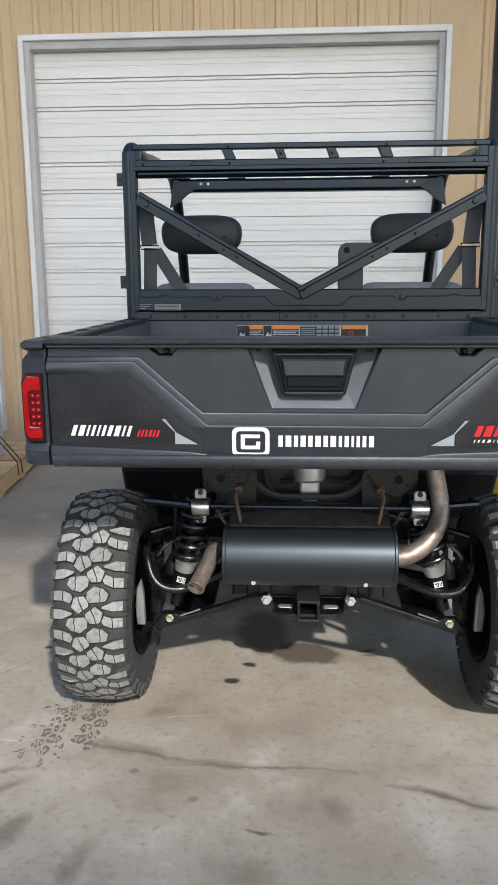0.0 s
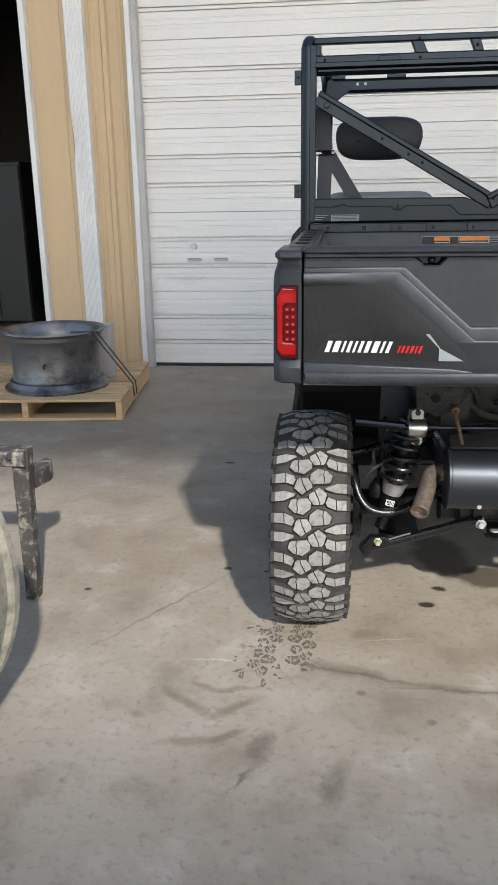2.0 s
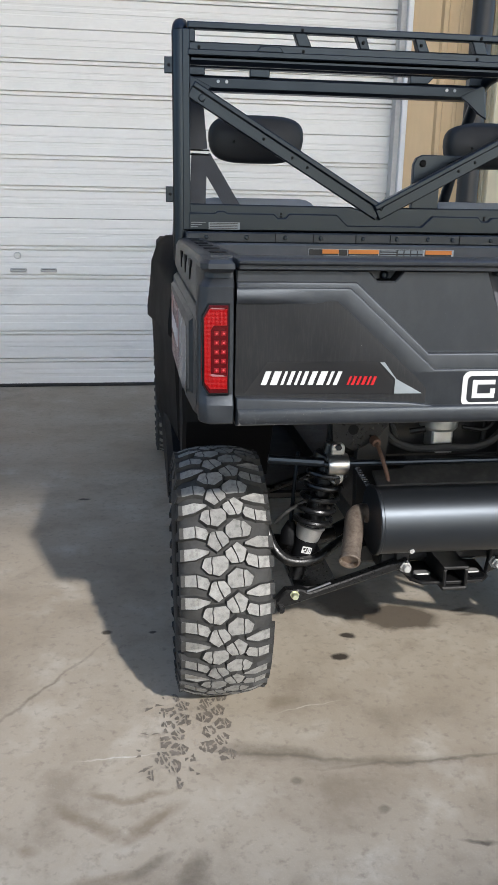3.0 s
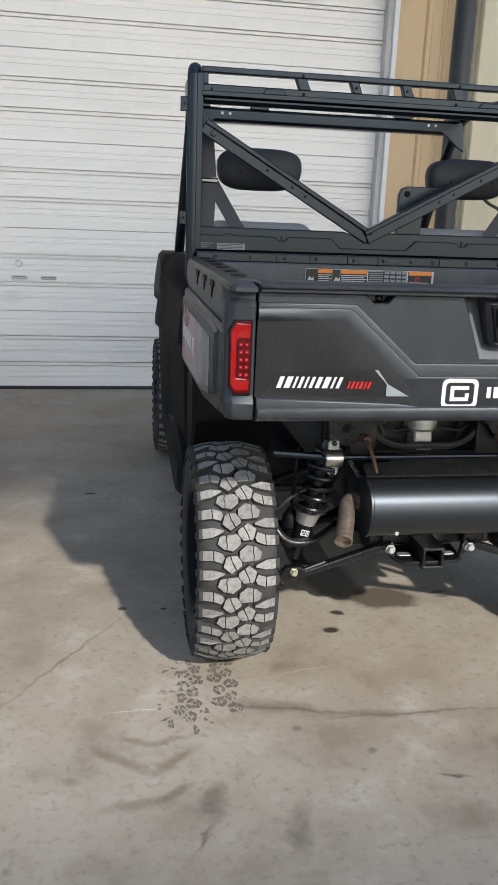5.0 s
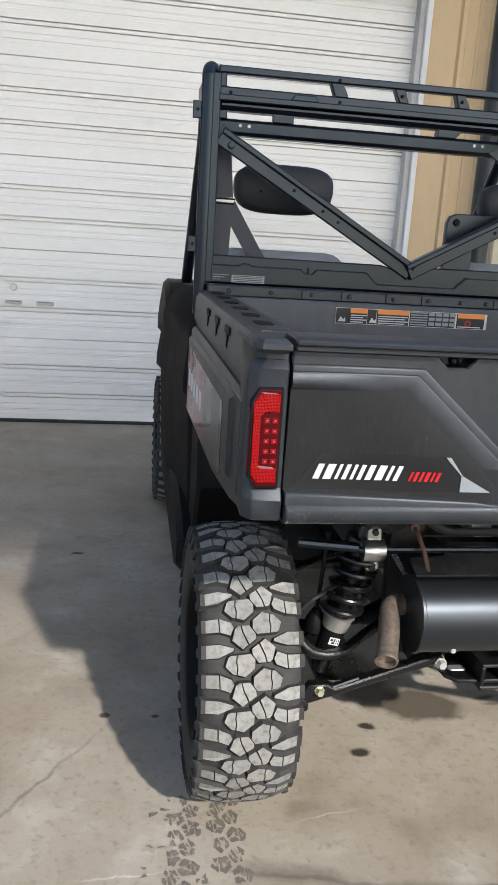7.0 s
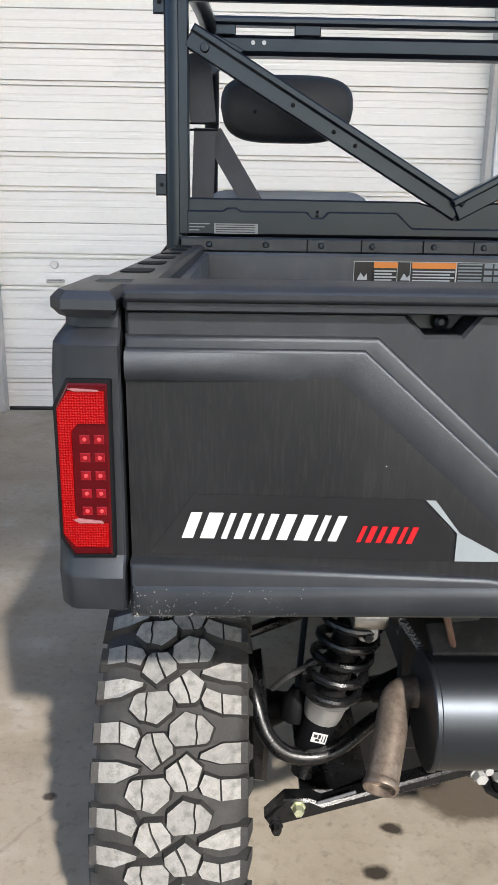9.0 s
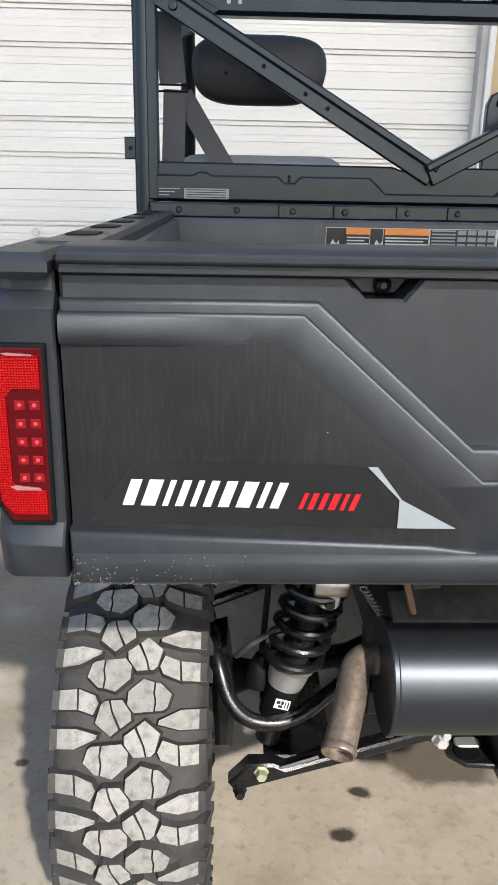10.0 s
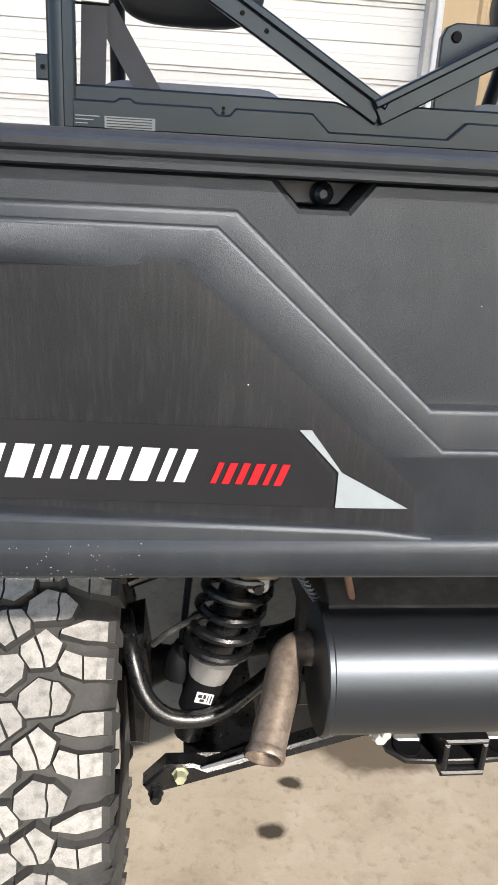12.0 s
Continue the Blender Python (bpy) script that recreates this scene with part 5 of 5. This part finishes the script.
# sway bar with its bright clamps
bm = B()
tube(bm, [(-0.43, 2.235, 0.655), (-0.37, 2.225, 0.648), (0.37, 2.225, 0.648), (0.43, 2.235, 0.655)], 0.0075, 10)
tube(bm, [(-0.50, 2.24, 0.660), (-0.36, 2.228, 0.651)], 0.012, 10)
tube(bm, [(0.36, 2.228, 0.651), (0.50, 2.24, 0.660)], 0.012, 10)
sway = part("sway_bar", bm, POWDER, car)
for s in (-1, 1):
    bm = B()
    lathe(bm, [(0.013, -0.026), (0.026, -0.026), (0.0285, -0.020), (0.0285, 0.020), (0.026, 0.026), (0.013, 0.026)], (s * 0.325, 2.222, 0.648), "x", 20)
    prism(bm, rounded(0.034, 0.108, 0.012, 4, s * 0.325, 0.650), 2.226, 2.216, "y", 0.002)
    cl = part("clamp", bm, CHROME, sway, "bright zinc plated clamp")
    for z in (0.694, 0.606):
        bm = B()
        lathe(bm, [(0, -0.007), (0.0075, -0.007), (0.009, 0.0), (0.009, 0.003)], (s * 0.325, 2.2155, z), "y", 6, False)
        part("bolt", bm, DUSTY, cl)
    # brown muffler hanger rods
    bm = B()
    tube(bm, smooth_path([(s * 0.214, 2.255, 0.690), (s * 0.218, 2.21, 0.680), (s * 0.210, 2.19, 0.650), (s * 0.200, 2.175, 0.606)]), 0.0055, 8)
    rod = part("hanger_rod", bm, RUST, car, "brown rusty hanger rod")
    bm = B()
    lathe(bm, [(0, -0.010), (0.011, -0.010), (0.013, 0.0), (0.013, 0.02), (0, 0.02)], (s * 0.214, 2.262, 0.691), "y", 12, False)
    part("bush", bm, RUST, rod)

# muffler: horizontal can with rolled end plates and a heat shield
MY, MZ, MR = 2.150, 0.522, 0.086
muf = part("muffler", B(), SATIN, car)
bm = B()
sec = []
for k in range(32):
    t = 2 * math.pi * k / 32
    c, sn = math.cos(t), math.sin(t)
    sec.append((MY + MR * abs(c) ** 0.93 * (1 if c > 0 else -1), MZ + MR * 0.98 * abs(sn) ** 0.93 * (1 if sn > 0 else -1)))
prism(bm, sec, -0.246, 0.246, "x", 0.008, True)
muf.data = mesh_of("muffler", bm, SATIN, 30)
for x in (-0.2445, 0.2425):
    bm = B()
    o = offset(sec, -0.003)[1]
    prism(bm, o, x - 0.004, x + 0.006, "x", 0.002, True)
    part("end_seam", bm, SATIN, muf)
bm = B()
prism(bm, [(-0.235, 2.165), (-0.235, 2.215), (-0.150, 2.222), (-0.128, 2.262), (0.128, 2.262), (0.150, 2.222), (0.235, 2.215), (0.235, 2.165)], 0.604, 0.612, "z", 0.002)
for v in bm.verts:
    v.co.z += max(0.0, v.co.y - 2.17) * 0.45
sh = part("heat_shield", bm, GRIMY, muf, "dusty dark heat shield")
for s in (-1, 1):
    bm = B()
    lathe(bm, [(0, 0.008), (0.007, 0.008), (0.009, 0.0), (0.012, 0.0), (0.012, -0.002)], (s * 0.172, 2.205, 0.612), "z", 6, False)
    part("bolt", bm, BOLT, sh)
    bm = B()
    lathe(bm, [(0, -0.006), (0.006, -0.006), (0.008, 0.0), (0.008, 0.004)], (s * 0.160, MY - 0.062, MZ - 0.060), "y", 10, False)
    part("rivet", bm, BOLT, muf)
# outlet on one side, inlet pipe on the other
bm = B()
tube(bm, smooth_path([(-0.232, 2.192, 0.520), (-0.260, 2.191, 0.525), (-0.280, 2.180, 0.521), (-0.291, 2.156, 0.508), (-0.300, 2.126, 0.491), (-0.312, 2.093, 0.473), (-0.324, 2.060, 0.454)], 6), 0.0245, 20, True, 1.0, True)
part("tail_pipe", bm, EXHAUST, muf, "heat tinted steel tail pipe")
bm = B()
tube(bm, [(-0.3214, 2.0678, 0.4585), (-0.3232, 2.0625, 0.4554), (-0.3247, 2.0575, 0.4526)], [0.0248, 0.0268, 0.0255], 20, True, 1.0, True)
part("pipe_lip", bm, EXHAUST, muf)
bm = B()
tube(bm, smooth_path([(0.235, 2.150, 0.520), (0.290, 2.150, 0.530), (0.345, 2.170, 0.565), (0.380, 2.205, 0.615), (0.385, 2.230, 0.670), (0.370, 2.250, 0.760), (0.360, 2.27, 0.870)], 6), 0.027, 18)
part("inlet_pipe", bm, EXHAUST, muf, "heat tinted bent exhaust pipe")

# springs and struts
for s in (-1, 1):
    top_p, low_p = Vector((s * 0.322, 2.262, 0.690)), Vector((s * 0.415, 2.262, 0.318))
    d = low_p - top_p
    strut = part("shock_absorber", B(), SPECKLED, car)
    bm = B()
    tube(bm, [top_p, top_p + d * 0.62], 0.026, 16)
    tube(bm, [top_p + d * 0.08, top_p + d * 0.13], 0.046, 16)
    tube(bm, [top_p + d * 0.74, low_p], 0.021, 14)
    strut.data = mesh_of("shock_absorber", bm, SPECKLED)
    bm = B()
    tube(bm, [top_p + d * 0.600, top_p + d * 0.615, top_p + d * 0.67, top_p + d * 0.70], [0.040, 0.036, 0.033, 0.030], 18)
    col = part("spring_collar", bm, ALUM, strut, "pale metal spring collar")
    bm = B()
    tube(bm, [top_p + d * 0.70, top_p + d * 0.86], 0.0290, 16)
    part("sleeve", bm, DARK_PLASTIC, strut)
    bm = B()
    p, q = top_p + d * 0.735, top_p + d * 0.785
    u = (q - p).normalized()
    side = Vector((u.z, 0, -u.x))
    c0 = Vector((0, -0.0295, 0))
    vs = [bm.verts.new(v) for v in (p + c0 - side * 0.013, p + c0 + side * 0.013, q + c0 + side * 0.013, q + c0 - side * 0.013)]
    bm.faces.new(vs)
    lab = part("label", bm, WHITE_INK, strut, "small white printed label")
    bm = B()
    for a0, a1, b0, b1 in ((0.15, 0.85, -0.011, -0.009), (0.2, 0.8, -0.006, -0.0045), (0.15, 0.55, -0.002, 0.002), (0.6, 0.85, -0.001, 0.006), (0.2, 0.5, 0.004, 0.010)):
        e = Vector((0, -0.0300, 0))
        bm.faces.new([bm.verts.new(v) for v in (p + (q - p) * a0 + e + side * b0, p + (q - p) * a0 + e + side * b1, p + (q - p) * a1 + e + side * b1, p + (q - p) * a1 + e + side * b0)])
    part("print_bars", bm, BLACK_INK, strut)
    fr_ = frames_along([top_p, low_p])[0]
    bm = B()
    coil = []
    for k in range(11 * 8 + 1):
        t = k / (11 * 8)
        a = 2 * math.pi * k / 16
        coil.append(top_p + d * (0.12 + 0.47 * t) + (fr_[1] * math.cos(a) + fr_[2] * math.sin(a)) * 0.0455)
    tube(bm, coil, 0.0080, 10)
    part("coil_spring", bm, SPECKLED, strut)
    # lower arm: welded tapering box with a clevis
    bm = B()
    a, c = Vector((s * 0.125, 0, 0.372)), Vector((s * 0.470, 0, 0.262))
    prism(bm, [(a.x, a.z + 0.010), (a.x, a.z - 0.014), (c.x, c.z - 0.012), (s * 0.482, 0.268), (s * 0.448, 0.306), (s * 0.405, 0.306), (s * 0.385, 0.296)], 2.238, 2.206, "y", 0.004, True)
    prism(bm, [(a.x, 0.372), (a.x, 0.350), (c.x, 0.256), (s * 0.46, 0.300)], 2.52, 2.49, "y", 0.004, True)
    box(bm, min(s * 0.30, s * 0.42), max(s * 0.30, s * 0.42), 2.235, 2.50, 0.285, 0.300, 0.004)
    arm = part("lower_arm", bm, SPECKLED, car)
    # thin pale strip along the upper face of the arm
    bm = B()
    prism(bm, [(s * 0.330, 0.322), (s * 0.392, 0.300), (s * 0.395, 0.304), (s * 0.332, 0.327)], 2.2055, 2.2035, "y")
    part("scraped_patch", bm, GREY_PLASTIC, arm)
    for x, z, r in ((0.426, 0.294, 0.0095), (0.128, 0.360, 0.0115), (0.462, 0.256, 0.0090)):
        bm = B()
        lathe(bm, [(0, -0.014), (r * 0.85, -0.014), (r, -0.010), (r, 0.0), (r * 1.35, 0.0), (r * 1.35, 0.003)], (s * x, 2.203, z), "y", 6, False)
        part("bolt", bm, ZINC if x > 0.4 and z > 0.28 else BOLT if x < 0.2 else SPECKLED, arm)
    # bent upper arm tube
    bm = B()
    tube(bm, smooth_path([(s * 0.20, 2.34, 0.435), (s * 0.30, 2.28, 0.402), (s * 0.375, 2.225, 0.384), (s * 0.440, 2.215, 0.388), (s * 0.480, 2.225, 0.420), (s * 0.502, 2.26, 0.475), (s * 0.515, 2.32, 0.50)], 6), 0.0135, 12)
    tube(bm, [(s * 0.515, 2.40, 0.505), (s * 0.36, 2.46, 0.535), (s * 0.22, 2.48, 0.56)], 0.011, 10)
    part("upper_arm", bm, SPECKLED, car)
    # link rod with a boot, drive shaft, knuckle
    bm = B()
    tube(bm, [(s * 0.412, 2.30, 0.66), (s * 0.428, 2.29, 0.44)], 0.0055, 8)
    link = part("sway_link", bm, POWDER, car)
    bm = B()
    tube(bm, [(s * 0.426, 2.29, 0.468), (s * 0.427, 2.29, 0.455), (s * 0.428, 2.29, 0.44), (s * 0.429, 2.29, 0.41)], [0.010, 0.016, 0.024, 0.026], 12)
    part("boot", bm, DARK_PLASTIC, link)
    bm = B()
    tube(bm, [(s * 0.10, 2.39, 0.42), (s * 0.52, 2.385, 0.35)], 0.014, 12)
    tube(bm, [(s * 0.20, 2.39, 0.405), (s * 0.28, 2.39, 0.392)], [0.045, 0.020], 14)
    tube(bm, [(s * 0.50, 2.385, 0.354), (s * 0.42, 2.385, 0.367)], [0.045, 0.020], 14)
    part("drive_shaft", bm, DARK_PLASTIC, car)
    bm = B()
    prism(bm, [(s * 0.475, 0.258), (s * 0.505, 0.262), (s * 0.515, 0.46), (s * 0.485, 0.47), (s * 0.470, 0.36)], 2.42, 2.30, "y", 0.01, True)
    knuckle = part("knuckle", bm, SPECKLED, car)
    bm = B()
    prism(bm, [(s * 0.520, 0.235), (s * 0.545, 0.235), (s * 0.548, 0.30), (s * 0.542, 0.36), (s * 0.530, 0.385), (s * 0.522, 0.34)], 2.300, 2.275, "y", 0.004)
    part("brake_shield", bm, ALUM, knuckle, "bright bare metal knuckle face")
    bm = B()
    tube(bm, smooth_path([(s * 0.47, 2.28, 0.47), (s * 0.44, 2.26, 0.51), (s * 0.36, 2.27, 0.56), (s * 0.33, 2.30, 0.62)]), 0.005, 8)
    part("brake_hose", bm, RUBBER, car)
    # small tension spring by the hanger
    bm = B()
    coil = [Vector((s * (0.276 - 0.034 * t), 2.21, 0.640 - 0.050 * t)) + Vector((math.cos(a) * 0.006, math.sin(a) * 0.006, 0)) for k in range(80) for t, a in [(k / 79, 2 * math.pi * k / 10)]]
    tube(bm, coil, 0.0016, 5)
    part("tension_spring", bm, GREY_PLASTIC, car)

# hitch receiver with its plate
hitch = part("hitch", B(), DUSTY, car)
bm = B()
o, i_ = 0.034, 0.025
for a in ((-o, o, -o, -i_), (-o, o, i_, o), (-o, -i_, -i_, i_), (i_, o, -i_, i_)):
    box(bm, a[0], a[1], 2.172, 2.40, 0.336 + a[2], 0.336 + a[3], 0.003)
prism(bm, [(-0.110, 2.215), (-0.085, 2.190), (-0.036, 2.186), (0.036, 2.186), (0.085, 2.190), (0.110, 2.215), (0.118, 2.32), (-0.118, 2.32)], 0.314, 0.322, "z", 0.002)
hitch.data = mesh_of("hitch", bm, DUSTY)
for s in (-1, 1):
    bm = B()
    lathe(bm, [(0, 0.003), (0.022, 0.003), (0.022, 0.0)], (s * 0.076, 2.216, 0.3225), "z", 16, False)
    part("chain_hole", bm, DARK_PLASTIC, hitch)
    bm = B()
    prism(bm, rounded(0.046, 0.026, 0.010, 4, s * 0.070, 2.238), 0.3225, 0.328, "z", 0.002)
    part("scuffed_tab", bm, ALUM, hitch)
    bm = B()
    prism(bm, [(s * 0.105, 0.320), (s * 0.150, 0.345), (s * 0.155, 0.470), (s * 0.095, 0.470), (s * 0.115, 0.40)], 2.235, 2.220, "y", 0.003)
    part("bracket", bm, DUSTY, hitch)
    bm = B()
    lathe(bm, [(0, -0.013), (0.012, -0.013), (0.0145, -0.008), (0.0145, 0.0), (0.018, 0.0), (0.018, 0.003)], (s * 0.128, 2.217, 0.358), "y", 6, False)
    part("bolt", bm, BOLT, hitch, "bright plated bolt head")
bm = B()
prism(bm, [(-0.05, 0.425), (0.05, 0.425), (0.036, 0.372), (-0.036, 0.372)], 2.33, 2.30, "y", 0.004)
part("receiver_gusset", bm, ALUM, hitch)

# ---- wheels ----
TR, TW, PITCH = 0.331, 0.218, 36


def on_tread(x, arc, h):
    """A place on the tread: x across, arc along the rolling direction at the crown, h above the carcass."""
    r = TR - 0.0135 + h - 0.016 * (abs(x) / 0.11) ** 3
    x *= TW / 0.232
    a = arc * 0.91 / TR
    return Vector((x, -r * math.cos(a), r * math.sin(a)))


def block_mesh(name, polys, h=0.0135):
    bm = B()
    for poly in polys:
        _, inner = offset(poly, 0.0001)
        _, base = offset(poly, -0.0040)
        n = len(base)
        lo = [bm.verts.new(on_tread(x, y, -0.002)) for x, y in base]
        hi = [bm.verts.new(on_tread(x, y, h)) for x, y in inner]
        for k in range(n):
            j = (k + 1) % n
            bm.faces.new((lo[k], lo[j], hi[j], hi[k]))
        f = bm.faces.new(hi)
        f.material_index = 1
    xs = [p[0] for q in polys for p in q]
    if max(abs(v) for v in xs) > 0.1:
        # the lug runs on down the shoulder
        s = 1 if sum(xs) > 0 else -1
        ys = [p[1] for q in polys for p in q if abs(p[0]) > 0.11]
        a0, a1 = min(ys) * 0.91 / TR, max(ys) * 0.91 / TR
        pts = [(TR - 0.015, 0.103, a0), (TR - 0.015, 0.103, a1), (TR - 0.051, 0.1110, a1 - 0.012), (TR - 0.051, 0.1110, a0 + 0.012)]
        lo = [bm.verts.new((s * (x - 0.004), -r * math.cos(t), r * math.sin(t))) for r, x, t in pts]
        hi = [bm.verts.new((s * (x + 0.006), -(r + 0.002) * math.cos(t), (r + 0.002) * math.sin(t))) for r, x, t in pts]
        for k in range(4):
            bm.faces.new((lo[k], lo[(k + 1) % 4], hi[(k + 1) % 4], hi[k]))
        bm.faces.new(hi)
    return mesh_of(name, bm, [CARCASS, TREAD], 10)


P = 2 * math.pi * TR / PITCH
# four kinds of lug on each half of the tread: a cut hexagon, a cut pentagon, a shoulder pair and a shoulder wedge
HEXAGON = [[(-0.064, -0.004), (-0.058, 0.0155), (-0.0525, 0.020), (-0.0395, 0.0213), (-0.041, 0.006), (-0.0385, -0.006), (-0.040, -0.0215), (-0.0465, -0.021)],
           [(-0.037, 0.0215), (-0.008, 0.024), (0.002, 0.0115), (0.001, -0.008), (-0.021, -0.027), (-0.0375, -0.022), (-0.036, -0.006), (-0.0385, 0.006)]]
PENTAGON = [[(-0.0485, -0.0097), (-0.041, 0.0175), (-0.035, 0.023), (-0.0293, 0.0235), (-0.0255, 0.008), (-0.0135, -0.0195), (-0.025, -0.029)],
            [(-0.0267, 0.0237), (-0.0097, 0.0245), (0.004, 0.006), (0.005, -0.006), (-0.0103, -0.0175), (-0.0228, 0.008)]]
SHOULDER = [[(-0.114, -0.013), (-0.114, 0.017), (-0.0785, 0.018), (-0.0765, -0.013)], [(-0.0742, -0.0135), (-0.0757, 0.018), (-0.050, 0.008), (-0.0445, -0.004), (-0.052, -0.021)]]
WEDGE = [[(-0.115, -0.0175), (-0.115, 0.0135), (-0.076, 0.0147), (-0.0445, 0.006), (-0.046, 0.0), (-0.078, -0.0155)]]
flip = lambda polys: [[(-x, -y) for x, y in q] for q in polys]
# each kind with its place along the tread, as a share of one repeat
KINDS = [(SHOULDER, 0.0), (PENTAGON, -0.182), (WEDGE, -0.439), (HEXAGON, -0.682), (flip(SHOULDER), -0.621), (flip(PENTAGON), -0.455), (flip(WEDGE), -0.227), (flip(HEXAGON), -0.955)]
LUGS = [(block_mesh("tread_block", polys), at) for polys, at in KINDS]


def tyre_mesh():
    bm = B()
    w = TW / 2
    half = [(0.180, 0.082), (0.192, 0.095), (0.230, 0.107), (0.266, 0.111), (0.293, 0.107), (0.308, 0.094), (0.3155, 0.066), (0.3175, 0.0)]
    lathe(bm, [(r, -x) for r, x in half] + half[-2::-1], (0, 0, 0), "x", 72)
    return mesh_of("tyre", bm, CARCASS, 40)


TYRE = tyre_mesh()
bm = B()
lathe(bm, [(0.178, -0.10), (0.192, -0.104), (0.192, -0.096), (0.176, -0.088), (0.160, -0.05), (0.160, 0.05), (0.176, 0.088), (0.192, 0.096), (0.192, 0.104), (0.178, 0.10), (0.150, 0.06), (0.150, -0.06)], (0, 0, 0), "x", 48)
lathe(bm, [(0.0, -0.045), (0.05, -0.05), (0.07, -0.03), (0.152, -0.02), (0.152, -0.005), (0.07, -0.012), (0.0, -0.012)], (0, 0, 0), "x", 40, False)
RIM = mesh_of("rim", bm, DARK_PLASTIC, 35)


def wheel(x, y):
    w = new("wheel")
    w.parent = car
    w.matrix_basis = pose(x, y, TR, 0.0)
    for nm, me in (("tyre", TYRE), ("rim", RIM)):
        o = new(nm, me)
        o.parent = w
        if x > 0 and nm == "rim":
            o.matrix_basis = pose(0, 0, 0, 0, 0, 180)
    tagged(w, label="knobby black off-road tyre with dusty worn lugs")
    return w


for side in (-1, 1):
    for x, y in ((0.624, 2.313), (0.640, 4.50)):
        w = wheel(side * x, y)
        for k in range(PITCH // 2):
            for me, at in LUGS:
                o = new("tread_block", me)
                o.parent = w
                o.matrix_basis = pose(0, 0, 0, -math.degrees((k + at) * 2 * P / TR), 0, 0)

# ---- damp tyre prints on the slab ----
rnd = random.Random(4)
bm = B()
for cx, y0, y1, amount in ((-0.588, 1.965, 2.30, 0.85), (-0.672, 1.875, 2.22, 0.72)):
    for k in range(-1, 6):
        for c, (polys, at) in enumerate(KINDS):
            share = amount if c % 4 in (1, 3) else amount * 0.30
            for q in polys:
                mx, my = sum(p[0] for p in q) / len(q), sum(p[1] for p in q) / len(q)
                base_y = y0 + (k + 1 + at) * 2 * P + my
                if not y0 < base_y < y1 or rnd.random() > share * 1.15:
                    continue
                lean = (base_y - y1) * (0.14 if cx < -0.65 else 0.0)
                for (ax, ay), (bx_, by_) in zip(q, q[1:] + q[:1]):
                    for f in (0.0, 0.5):
                        if rnd.random() > share:
                            continue
                        zz = 0.0006 + 0.0000015 * len(bm.verts)
                        i0, o0, i1, o1 = rnd.uniform(0.1, 0.55), rnd.uniform(0.8, 1.05), rnd.uniform(0.1, 0.55), rnd.uniform(0.8, 1.05)
                        p0 = Vector((ax + (bx_ - ax) * f - mx, ay + (by_ - ay) * f - my))
                        p1 = Vector((ax + (bx_ - ax) * (f + 0.5) - mx, ay + (by_ - ay) * (f + 0.5) - my))
                        bm.faces.new([bm.verts.new((cx + lean + (mx + v.x) * 0.72, base_y + v.y, zz)) for v in (p0 * i0, p0 * o0, p1 * o1, p1 * i1)])
ob = part("tyre_print", bm, WET)
tagged(ob, "broken damp brown tyre prints on the concrete", "tyre print", kind="stuff")
